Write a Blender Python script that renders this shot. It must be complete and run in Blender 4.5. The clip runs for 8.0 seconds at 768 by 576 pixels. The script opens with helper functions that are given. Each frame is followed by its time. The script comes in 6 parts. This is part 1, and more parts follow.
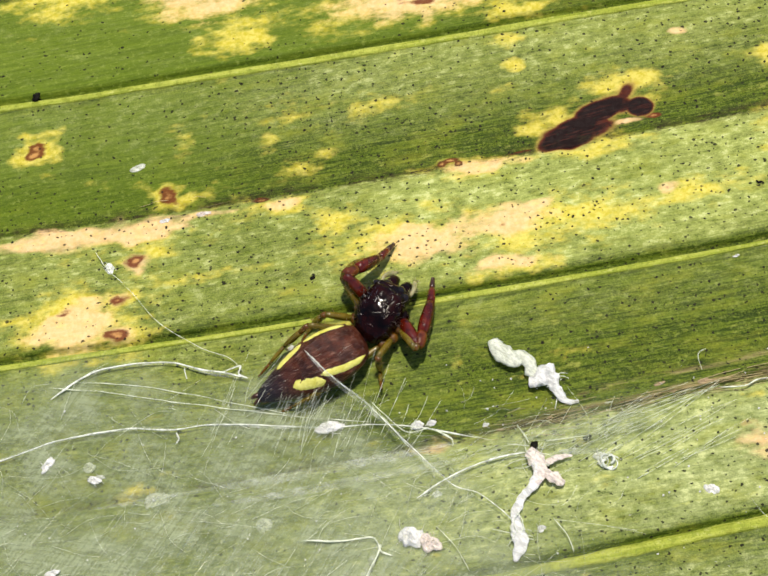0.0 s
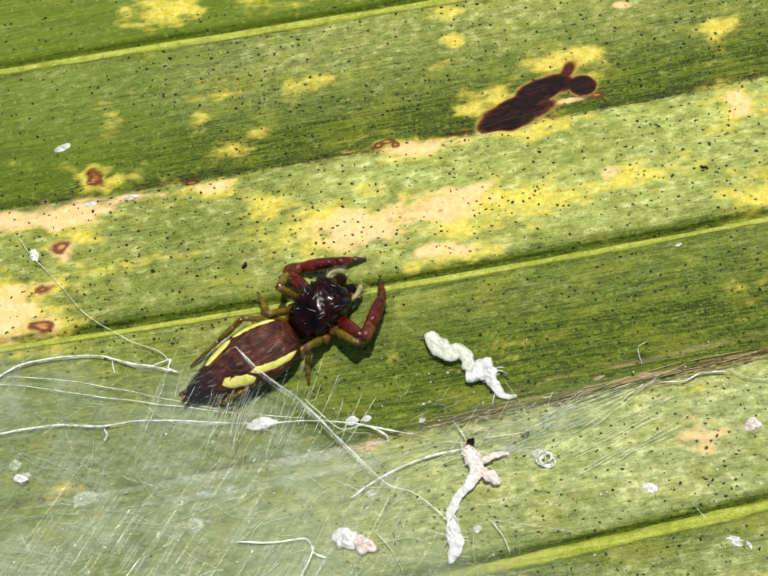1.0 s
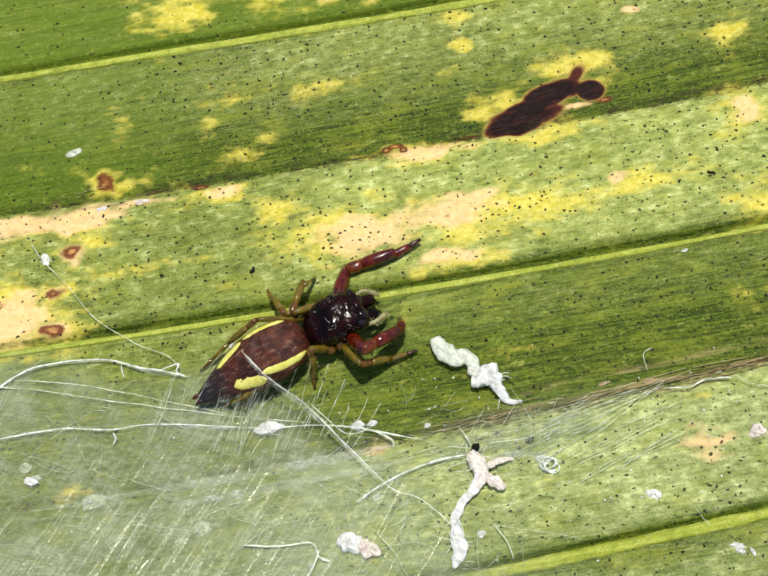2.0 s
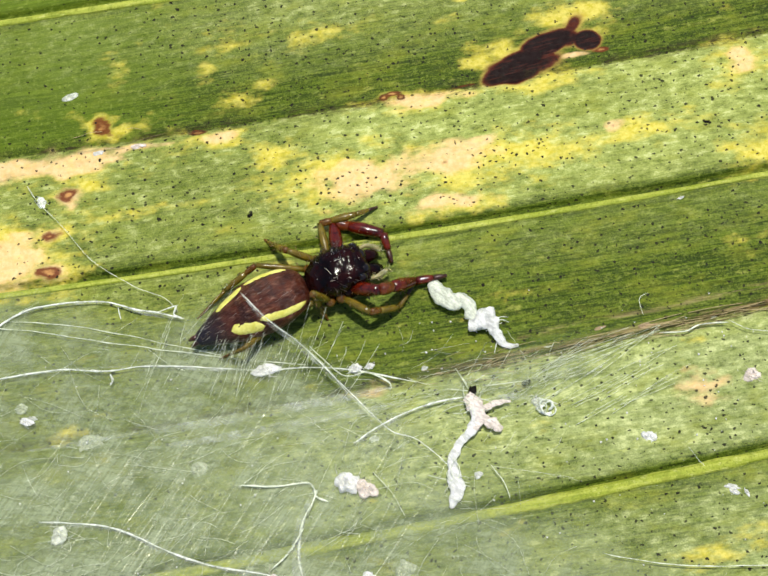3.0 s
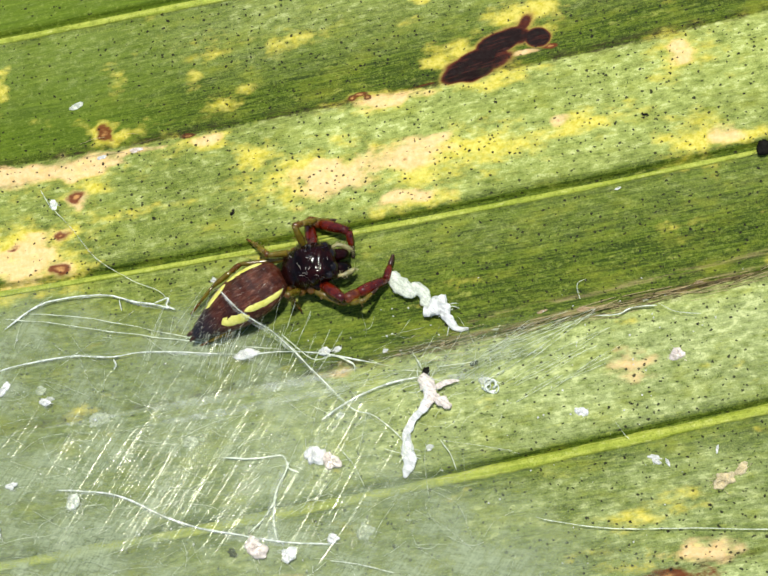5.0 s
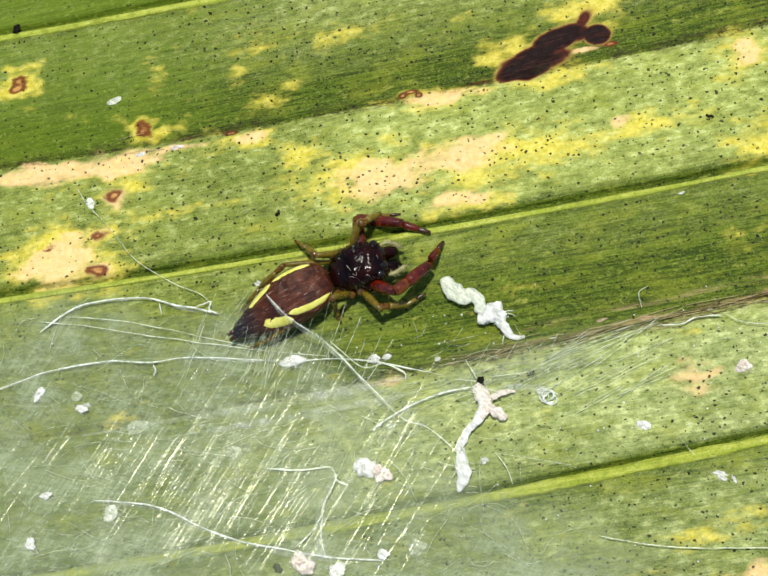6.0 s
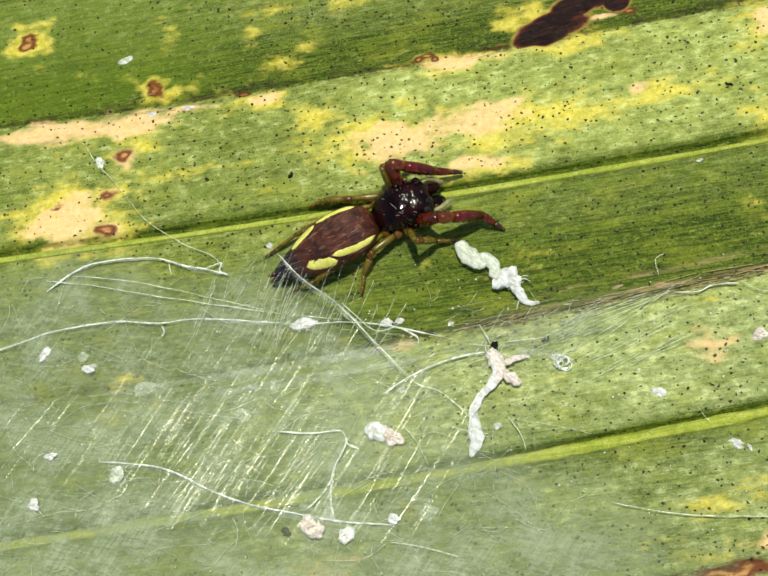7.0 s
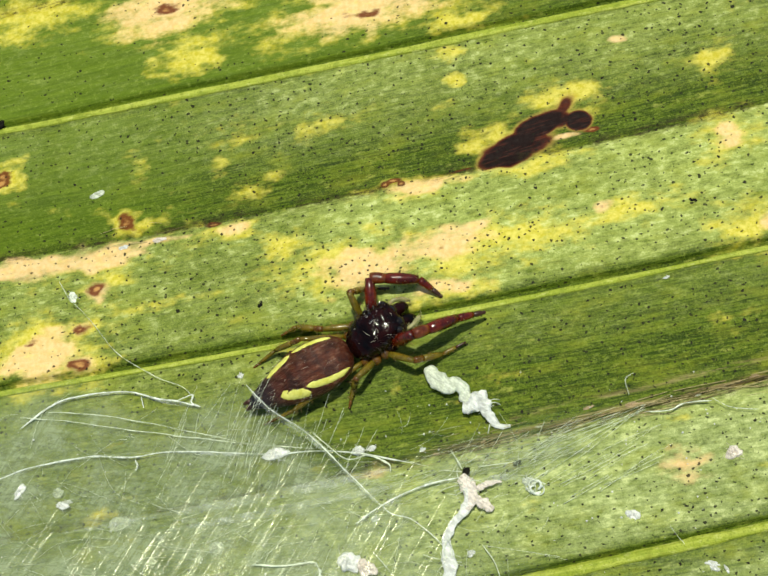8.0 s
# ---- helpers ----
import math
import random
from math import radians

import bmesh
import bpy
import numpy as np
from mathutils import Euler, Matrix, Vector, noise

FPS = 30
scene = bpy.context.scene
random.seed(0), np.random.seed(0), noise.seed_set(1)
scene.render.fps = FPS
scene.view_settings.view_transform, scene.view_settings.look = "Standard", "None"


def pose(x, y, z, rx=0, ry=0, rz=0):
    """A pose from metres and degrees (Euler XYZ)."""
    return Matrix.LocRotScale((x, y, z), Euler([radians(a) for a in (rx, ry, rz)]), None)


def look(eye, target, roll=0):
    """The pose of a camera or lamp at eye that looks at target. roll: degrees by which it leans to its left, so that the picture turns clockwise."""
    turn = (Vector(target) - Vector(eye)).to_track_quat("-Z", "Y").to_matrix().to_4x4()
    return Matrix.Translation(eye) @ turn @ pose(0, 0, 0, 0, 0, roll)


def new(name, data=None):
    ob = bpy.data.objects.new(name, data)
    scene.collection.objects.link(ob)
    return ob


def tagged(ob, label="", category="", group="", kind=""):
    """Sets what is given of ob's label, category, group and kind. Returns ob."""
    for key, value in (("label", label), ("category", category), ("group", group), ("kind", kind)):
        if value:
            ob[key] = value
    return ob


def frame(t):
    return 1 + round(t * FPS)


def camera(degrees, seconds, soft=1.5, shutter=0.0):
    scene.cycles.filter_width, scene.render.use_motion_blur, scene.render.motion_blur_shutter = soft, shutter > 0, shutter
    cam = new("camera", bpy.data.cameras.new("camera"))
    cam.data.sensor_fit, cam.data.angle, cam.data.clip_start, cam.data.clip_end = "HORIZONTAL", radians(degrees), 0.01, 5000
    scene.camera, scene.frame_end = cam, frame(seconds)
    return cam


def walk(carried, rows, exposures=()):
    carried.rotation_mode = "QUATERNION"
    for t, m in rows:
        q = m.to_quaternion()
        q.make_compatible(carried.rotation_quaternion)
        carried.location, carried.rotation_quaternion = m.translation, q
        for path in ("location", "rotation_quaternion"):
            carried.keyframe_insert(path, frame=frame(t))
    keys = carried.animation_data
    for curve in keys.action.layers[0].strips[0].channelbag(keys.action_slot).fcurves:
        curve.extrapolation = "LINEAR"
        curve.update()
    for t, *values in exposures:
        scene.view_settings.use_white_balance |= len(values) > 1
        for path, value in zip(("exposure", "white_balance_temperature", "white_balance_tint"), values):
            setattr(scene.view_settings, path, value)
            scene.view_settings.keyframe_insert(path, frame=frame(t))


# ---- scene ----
from math import atan2, cos, hypot, pi, sin, sqrt

MM = 0.001


def at(x, y, z, rx=0, ry=0, rz=0):
    """A pose from millimetres and degrees."""
    return pose(x * MM, y * MM, z * MM, rx, ry, rz)


# ---- camera ----
cam = camera(30.0, 8.0, 1.75)
walk(cam, [
    (0.0, at(2.802, -19.527, 44.888, 24.304, 6.060, 1.571)),
    (0.1, at(2.817, -18.651, 44.803, 23.372, 5.687, 1.248)),
    (0.2, at(2.889, -17.669, 44.560, 22.147, 5.279, 0.921)),
    (0.3, at(2.813, -17.267, 44.573, 20.917, 4.823, 0.937)),
    (0.5, at(3.458, -15.974, 44.698, 19.990, 4.633, 0.596)),
    (1.0, at(3.447, -16.146, 44.708, 20.194, 4.499, 0.786)),
    (1.5, at(3.475, -15.944, 44.986, 20.316, 4.658, 0.717)),
    (1.7, at(4.378, -15.597, 45.095, 19.776, 5.699, 1.294)),
    (2.8, at(3.545, -16.968, 44.776, 19.912, 4.925, 1.151)),
    (3.0, at(3.313, -17.287, 44.771, 19.478, 4.273, 1.315)),
    (3.5, at(4.105, -17.132, 44.988, 20.029, 4.513, 1.163)),
    (3.7, at(4.734, -16.628, 45.283, 20.171, 4.771, 1.084)),
    (3.8, at(4.866, -16.303, 45.348, 20.443, 4.846, 0.897)),
    (3.9, at(5.181, -15.730, 45.457, 20.560, 5.222, 0.760)),
    (4.0, at(5.506, -15.153, 45.620, 20.979, 5.631, 0.522)),
    (4.1, at(6.056, -14.030, 45.828, 20.275, 6.163, 0.338)),
    (4.2, at(6.677, -13.045, 46.098, 19.038, 6.365, -0.264)),
    (4.3, at(7.483, -11.966, 46.112, 16.975, 6.812, -0.389)),
    (4.4, at(8.203, -11.742, 46.104, 15.656, 6.969, -0.300)),
    (4.5, at(9.535, -12.011, 46.359, 15.371, 7.536, -0.156)),
    (4.6, at(10.810, -11.940, 46.393, 15.579, 8.065, -0.383)),
    (4.7, at(12.089, -12.310, 46.644, 15.846, 8.306, -0.258)),
    (4.8, at(11.896, -12.642, 48.101, 15.193, 8.668, 0.082)),
    (4.9, at(11.217, -13.336, 49.500, 14.632, 9.782, 0.871)),
    (5.0, at(10.744, -13.972, 50.476, 13.507, 10.660, 1.526)),
    (5.2, at(11.962, -11.720, 50.464, 11.310, 12.486, 1.128)),
    (6.3, at(7.255, -13.789, 48.322, 13.818, 9.465, 2.299)),
    (6.5, at(7.186, -13.985, 48.073, 13.776, 9.314, 2.382)),
    (6.8, at(6.829, -14.220, 48.145, 13.728, 9.151, 2.612)),
    (7.0, at(6.941, -14.692, 48.332, 13.874, 9.119, 2.818)),
    (7.2, at(6.983, -15.050, 48.241, 13.743, 8.790, 2.922)),
    (7.3, at(7.244, -15.061, 48.364, 13.615, 9.006, 2.911)),
    (7.4, at(7.496, -14.870, 48.467, 13.617, 9.150, 2.875)),
    (7.5, at(8.700, -13.884, 48.214, 14.027, 9.982, 2.520)),
    (7.6, at(9.387, -12.859, 47.868, 15.071, 10.301, 1.651)),
    (7.7, at(9.158, -12.906, 48.000, 15.890, 10.367, 1.491)),
    (7.8, at(9.387, -13.044, 48.186, 16.686, 11.003, 1.449)),
    (8.0, at(9.355, -13.158, 48.207, 17.002, 11.117, 1.359)),
], [(0.0, 0.02, 6950, 16), (1.5, 0.02, 6720, 14), (3.0, 0.03, 6680, 12), (4.4, -0.01, 6620, 12), (5.1, 0.10, 6530, 10), (6.3, 0.0, 6800, 8), (7.0, -0.04, 6900, 6), (8.0, -0.08, 7100, 0)])

# ---- world and sun ----
SUN_TURN, SUN_HEIGHT = radians(66), radians(77)     # direction to the sun: turn from +x, height over the leaf
world = bpy.data.worlds.new("sky")
scene.world = world
world.use_nodes = True
wn = world.node_tree.nodes
sky = wn.new("ShaderNodeTexSky")
sky.sky_type, sky.sun_disc = "NISHITA", False
sky.sun_elevation, sky.sun_rotation = SUN_HEIGHT, pi / 2 - SUN_TURN
world.node_tree.links.new(sky.outputs[0], wn["Background"].inputs[0])
wn["Background"].inputs[1].default_value = 0.105

sun = new("sun", bpy.data.lights.new("sun", "SUN"))
sun.data.energy, sun.data.angle, sun.data.color = 4.4, radians(2.5), (0.98, 0.96, 0.86)
sun_way = Vector((cos(SUN_HEIGHT) * cos(SUN_TURN), cos(SUN_HEIGHT) * sin(SUN_TURN), sin(SUN_HEIGHT)))
sun.matrix_world = look(sun_way * 0.4, (0, 0, 0))


# ---- materials ----
class Nodes:
    """Short hand for building one node material; sizes in millimetres."""

    def __init__(self, name):
        self.mat = bpy.data.materials.new(name)
        self.mat.use_nodes = True
        self.t = self.mat.node_tree
        self.bsdf = self.t.nodes["Principled BSDF"]
        self.out = self.t.nodes["Material Output"]

    def node(self, kind, **inputs):
        n = self.t.nodes.new(kind)
        for key, value in inputs.items():
            self.put(n.inputs[key.replace("_", " ")], value)
        return n

    def put(self, socket, value):
        if isinstance(value, bpy.types.NodeSocket):
            self.t.links.new(value, socket)
        else:
            socket.default_value = value

    def place(self, turn=0.0, stretch=(1, 1, 1)):
        """Object space in millimetres, turned about z, then stretched."""
        co = self.node("ShaderNodeTexCoord").outputs["Object"]
        m = self.node("ShaderNodeMapping", Vector=co, Rotation=(0, 0, radians(turn)))
        m.inputs["Scale"].default_value = (1000, 1000, 1000)
        s = self.node("ShaderNodeVectorMath")
        s.operation = "MULTIPLY"
        self.put(s.inputs[0], m.outputs[0])
        s.inputs[1].default_value = stretch
        return s.outputs[0]

    def noise(self, vector, scale, detail=4.0, rough=0.55):
        return self.node("ShaderNodeTexNoise", Vector=vector, Scale=scale, Detail=detail, Roughness=rough).outputs[0]

    def shift(self, vector, scale, mm):
        """The vector, moved about by noise, for ragged outlines."""
        by = self.node("ShaderNodeTexNoise", Vector=vector, Scale=scale, Detail=2.0).outputs["Color"]
        n = self.node("ShaderNodeVectorMath")
        n.operation = "MULTIPLY_ADD"
        self.put(n.inputs[0], by)
        n.inputs[1].default_value = (mm, mm, mm)
        self.put(n.inputs[2], vector)
        return n.outputs[0]

    def math(self, op, a, b=0.0, c=0.0):
        n = self.t.nodes.new("ShaderNodeMath")
        n.operation = op
        for s, v in zip(n.inputs, (a, b, c)):
            self.put(s, v)
        return n.outputs[0]

    def ramp(self, value, lo, hi, smooth=True):
        n = self.node("ShaderNodeMapRange", Value=value)
        n.interpolation_type = "SMOOTHSTEP" if smooth else "LINEAR"
        n.inputs["From Min"].default_value, n.inputs["From Max"].default_value = lo, hi
        return n.outputs[0]

    def mix(self, f, a, b):
        n = self.t.nodes.new("ShaderNodeMix")
        n.data_type = "RGBA"
        self.put(n.inputs[0], f)
        for socket, v in ((n.inputs[6], a), (n.inputs[7], b)):
            self.put(socket, v if isinstance(v, bpy.types.NodeSocket) else (*v, 1))
        return n.outputs[2]

    def attr(self, name):
        n = self.t.nodes.new("ShaderNodeAttribute")
        n.attribute_name = name
        return n.outputs["Fac"]

    def bump(self, height, mm, strength=1.0):
        n = self.node("ShaderNodeBump", Height=height, Strength=strength, Distance=mm * MM)
        self.put(self.bsdf.inputs["Normal"], n.outputs[0])
        return n

    def finish(self, **inputs):
        for key, value in inputs.items():
            if isinstance(value, tuple):
                value = (*value, 1)
            self.put(self.bsdf.inputs[key.replace("_", " ")], value)
        return self.mat


VEIN_TURN = -9.8


def leaf_material():
    n = Nodes("palm_leaf_skin")
    p = n.place(VEIN_TURN)
    along = n.place(VEIN_TURN, (0.035, 1, 1))       # stretched along the veins
    short = n.place(VEIN_TURN, (0.4, 1, 1))
    fine = n.noise(along, 7.0, 5, 0.65)
    cell = n.noise(n.place(VEIN_TURN, (0.55, 1, 1)), 13.0, 3, 0.7)
    mott = n.noise(short, 1.1, 7, 0.7)
    grain = n.noise(p, 5.0, 4, 0.7)
    blot = n.noise(short, 3.0, 6, 0.75)
    tick = n.noise(n.place(VEIN_TURN, (0.8, 0.7, 1)), 26.0, 2, 0.6)        # fine cells across the veins
    line = n.noise(n.place(VEIN_TURN, (0.05, 1, 1)), 15.0, 4, 0.7)         # fine lines along the veins
    patch = n.math("ADD", n.noise(n.place(VEIN_TURN, (0.55, 1, 1)), 3.6, 5, 0.7), n.math("MULTIPLY", n.math("ADD", tick, line), 0.25))
    green = n.mix(n.ramp(fine, 0.36, 0.64), (0.014, 0.032, 0.0015), (0.066, 0.108, 0.005))
    green = n.mix(n.math("MULTIPLY", n.ramp(cell, 0.44, 0.64), 0.6), green, (0.130, 0.18, 0.014))
    green = n.mix(n.math("MULTIPLY", n.ramp(tick, 0.50, 0.64), 0.45), green, (0.160, 0.21, 0.022))
    green = n.mix(n.math("MULTIPLY", n.ramp(line, 0.50, 0.62), 0.42), green, (0.135, 0.185, 0.016))
    # dark lines kept weaker on the panels painted lighter
    sparse = n.math("MULTIPLY_ADD", n.attr("pleat_light"), -0.55, 0.76)
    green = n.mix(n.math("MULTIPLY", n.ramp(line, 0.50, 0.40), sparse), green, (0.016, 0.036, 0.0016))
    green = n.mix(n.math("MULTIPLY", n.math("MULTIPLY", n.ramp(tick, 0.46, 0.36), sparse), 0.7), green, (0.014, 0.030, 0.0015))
    green = n.mix(n.math("MULTIPLY", n.attr("clean"), 0.66), green, n.mix(n.ramp(fine, 0.3, 0.7), (0.080, 0.135, 0.006), (0.118, 0.185, 0.010)))
    dots = n.noise(n.place(VEIN_TURN, (0.75, 1, 1)), 7.5, 3, 0.6)              # pale cells scattered over the green
    green = n.mix(n.math("MULTIPLY", n.ramp(dots, 0.54, 0.72), 0.42), green, (0.26, 0.32, 0.060))
    # sunlit and shaded sides of the pleats painted into the colour
    pleat_light = n.math("MULTIPLY", n.attr("pleat_light"), n.ramp(patch, 0.40, 1.0))
    green = n.mix(pleat_light, green, n.mix(n.attr("grey_tint"), (0.43, 0.49, 0.140), (0.41, 0.47, 0.19)))
    green = n.mix(n.math("MULTIPLY", n.math("MULTIPLY", n.attr("pleat_light"), n.ramp(patch, 0.80, 0.92)), 0.60), green, (0.60, 0.64, 0.30))
    green = n.mix(n.math("MULTIPLY", n.math("MULTIPLY", n.ramp(mott, 0.48, 0.72), 0.40), n.math("SUBTRACT", 1.0, n.attr("clean"))), green, (0.31, 0.33, 0.03))
    green = n.mix(n.math("MULTIPLY", n.math("MULTIPLY", n.ramp(blot, 0.58, 0.72), 0.45), n.math("SUBTRACT", 1.0, n.attr("clean"))), green, (0.46, 0.48, 0.10))
    uneven = n.math("ADD", n.math("MULTIPLY", n.math("SUBTRACT", n.noise(short, 1.6, 4, 0.6), 0.5), 1.7),
                    n.math("MULTIPLY", n.math("SUBTRACT", n.noise(n.place(VEIN_TURN, (0.6, 1, 1)), 4.0, 4, 0.65), 0.5), 1.15))

    def spread(name, lo, hi, much=1.0):
        near = n.ramp(n.attr(name), 0.02, 0.35)
        return n.ramp(n.math("ADD", n.attr(name), n.math("MULTIPLY", uneven, n.math("MULTIPLY", near, much))), lo, hi)

    ochre = n.mix(n.ramp(grain, 0.35, 0.65), (0.55, 0.46, 0.035), (0.74, 0.64, 0.14))
    col = n.mix(n.math("MULTIPLY", spread("yellow", 0.22, 1.02), 0.84), green, ochre)
    flesh = n.mix(n.ramp(grain, 0.3, 0.7), (0.70, 0.45, 0.19), (0.80, 0.57, 0.31))
    flesh = n.mix(n.math("MULTIPLY", n.ramp(patch, 0.74, 1.0), 0.55), flesh, (0.72, 0.62, 0.16))
    col = n.mix(n.math("MULTIPLY", spread("pale", 0.20, 1.02, 0.75), 0.90), col, flesh)
    dry = n.math("MULTIPLY", n.attr("dry"), n.ramp(n.noise(n.place(VEIN_TURN, (0.12, 1, 1)), 5.0, 5, 0.75), 0.44, 0.58))
    col = n.mix(n.math("MULTIPLY", dry, 0.9), col, n.mix(n.ramp(fine, 0.4, 0.6), (0.16, 0.10, 0.045), (0.48, 0.36, 0.18)))
    # rusty spots: dark broken ring, paler heart
    heart = n.ramp(n.math("ADD", n.attr("brown"), n.math("MULTIPLY", uneven, 0.5)), 0.70, 0.94)
    rust = n.mix(n.math("MULTIPLY", heart, 0.75), (0.125, 0.024, 0.007), (0.60, 0.31, 0.10))
    col = n.mix(n.math("MULTIPLY", spread("brown", 0.34, 0.62, 0.55), 0.94), col, rust)
    streak = n.noise(n.place(-16, (0.10, 1, 1)), 10.0, 3, 0.6)
    crust = n.mix(n.ramp(streak, 0.54, 0.72), (0.008, 0.002, 0.002), (0.050, 0.011, 0.007))
    halo = spread("dark", 0.02, 0.30, 0.1)
    rim = spread("dark", 0.20, 0.40, 0.20)
    dark = spread("dark", 0.27, 0.56, 0.22)
    col = n.mix(n.math("MULTIPLY", halo, 0.45), col, (0.50, 0.33, 0.08))
    col = n.mix(rim, col, (0.11, 0.020, 0.008))
    col = n.mix(dark, col, crust)
    # small black specks, scattered
    vo = n.node("ShaderNodeTexVoronoi", Vector=n.shift(n.place(VEIN_TURN, (0.85, 1, 1)), 7.0, 0.16), Scale=5.6)
    pick = n.node("ShaderNodeSeparateColor", Color=vo.outputs["Color"])
    size = n.math("MULTIPLY", n.math("MULTIPLY_ADD", pick.outputs[0], 0.16, 0.14), n.math("GREATER_THAN", n.attr("speckle"), pick.outputs[1]))
    speck = n.math("MULTIPLY", n.ramp(n.math("SUBTRACT", size, vo.outputs["Distance"]), -0.02, 0.04), n.math("MULTIPLY_ADD", pick.outputs[2], 0.15, 0.85))
    # dirt in the folds, together with the painted dark of one fold's crevice
    soil_crevice = n.math("MULTIPLY", n.attr("dirt"), n.ramp(n.noise(n.place(VEIN_TURN, (0.25, 1, 1)), 9.0, 6, 0.8), 0.42, 0.60))
    col = n.mix(n.math("MULTIPLY", soil_crevice, 0.95), col, (0.032, 0.024, 0.009))
    col = n.mix(speck, col, (0.010, 0.009, 0.005))
    height = n.math("ADD", n.math("ADD", n.math("MULTIPLY", fine, 0.9), n.math("MULTIPLY", grain, 0.5)), n.math("ADD", n.math("MULTIPLY", cell, 0.5), n.math("MULTIPLY", tick, 0.35)))
    n.bump(height, 0.06, 0.6)
    return n.finish(Base_Color=col, Roughness=n.ramp(grain, -0.7, 1.4), Specular_IOR_Level=0.11)


def vein_material():
    n = Nodes("leaf_vein")
    along = n.place(VEIN_TURN, (0.04, 1, 1))
    f = n.noise(along, 7.0, 4, 0.6)
    g = n.noise(n.place(), 2.5, 4, 0.6)
    col = n.mix(n.ramp(f, 0.34, 0.66), (0.27, 0.33, 0.035), (0.43, 0.47, 0.085))
    col = n.mix(n.math("MULTIPLY", n.ramp(g, 0.45, 0.68), 0.6), col, (0.17, 0.23, 0.025))
    k = n.noise(n.place(VEIN_TURN, (0.5, 1, 1)), 6.0, 4, 0.7)
    col = n.mix(n.math("MULTIPLY", n.ramp(k, 0.54, 0.68), 0.55), col, (0.56, 0.58, 0.20))
    col = n.mix(n.math("MULTIPLY", n.ramp(k, 0.44, 0.34), 0.5), col, (0.20, 0.22, 0.02))
    t = n.noise(n.place(VEIN_TURN, (1.0, 0.7, 1)), 17.0, 3, 0.65)
    col = n.mix(n.math("MULTIPLY", n.ramp(t, 0.50, 0.36), 0.55), col, (0.13, 0.17, 0.012))
    n.bump(n.math("ADD", f, n.math("MULTIPLY", t, 0.8)), 0.05, 0.8)
    return n.finish(Base_Color=col, Roughness=0.6, Specular_IOR_Level=0.12)


def plain_material(name, a, b, rough, scale=3.0, bump=0.02, stretch=(1, 1, 1), spec=0.5, **more):
    n = Nodes(name)
    f = n.noise(n.place(0, stretch), scale, 5, 0.65)
    n.bump(n.noise(n.place(0, stretch), scale * 3, 4, 0.6), bump, 0.7)
    return n.finish(Base_Color=n.mix(n.ramp(f, 0.3, 0.7), a, b), Roughness=rough, Specular_IOR_Level=spec, **more)


LEAF = leaf_material()
VEIN = vein_material()


# ---- building helpers ----
def mesh_of(name, verts, faces, material, smooth=True):
    """A mesh from points in millimetres."""
    me = bpy.data.meshes.new(name)
    me.from_pydata([(x * MM, y * MM, z * MM) for x, y, z in verts], [], faces)
    me.materials.append(material)
    me.polygons.foreach_set("use_smooth", [smooth] * len(me.polygons))
    me.update()
    return me


def part(name, me, parent, label="", m=None):
    ob = new(name, me)
    ob.parent = parent
    if m is not None:
        ob.matrix_basis = m
    return tagged(ob, label)


def tube(path, radii, sides=8, flat=1.0, caps=True):
    """Points and faces of a tube along a path (millimetres), closed at both ends."""
    path = [Vector(p) for p in path]
    verts, faces = [], []
    up = Vector((0, 0, 1))
    for i, p in enumerate(path):
        way = (path[min(i + 1, len(path) - 1)] - path[max(i - 1, 0)]).normalized()
        side = way.cross(up)
        side = side.normalized() if side.length > 1e-4 else Vector((1, 0, 0))
        over = side.cross(way)
        for k in range(sides):
            a = 2 * pi * k / sides
            verts.append(p + (side * cos(a) + over * sin(a) * flat) * radii[i])
    for i in range(len(path) - 1):
        for k in range(sides):
            a, b = i * sides + k, i * sides + (k + 1) % sides
            faces.append((a, b, b + sides, a + sides))
    if caps:
        faces.append(tuple(range(sides - 1, -1, -1)))
        faces.append(tuple(range((len(path) - 1) * sides, len(path) * sides)))
    return verts, faces


def wobble_field(seed):
    """Smooth random field on the plane, values 0 to 1."""
    table = np.random.RandomState(seed).rand(64, 64)

    def field(x, y):
        xi, yi = np.floor(x).astype(int), np.floor(y).astype(int)
        fx, fy = x - xi, y - yi
        fx, fy = fx * fx * (3 - 2 * fx), fy * fy * (3 - 2 * fy)
        a, b = table[yi % 64, xi % 64], table[yi % 64, (xi + 1) % 64]
        c, d = table[(yi + 1) % 64, xi % 64], table[(yi + 1) % 64, (xi + 1) % 64]
        return (a * (1 - fx) + b * fx) * (1 - fy) + (c * (1 - fx) + d * fx) * fy
    return field


# ---- the leaf: pleats between veins (ridges) and folds (valleys) ----
# each line: y = a x^2 + b x + c in millimetres; height of the line; True for a vein
PLEATS = [
    (0.0008, 0.215, -34.6, -0.30, False), (0.0008, 0.215, -29.6, 0.30, True), (0.0009, 0.215, -24.6, -0.30, False),
    (0.0010, 0.213, -19.5, 0.30, True), (0.0010, 0.212, -14.5, -0.30, False),
    (0.00095, 0.210, -9.64, 0.26, True), (0.0013, 0.200, -4.70, -0.30, False), (0.0009, 0.166, 0.27, 0.28, True),
    (0.0013, 0.169, 5.65, -0.30, False), (0.0004, 0.154, 10.90, 0.26, True), (0.0004, 0.150, 16.2, -0.30, False),
    (0.0004, 0.148, 21.4, 0.30, True), (0.0004, 0.146, 26.6, -0.30, False), (0.0004, 0.146, 31.8, 0.30, True)]


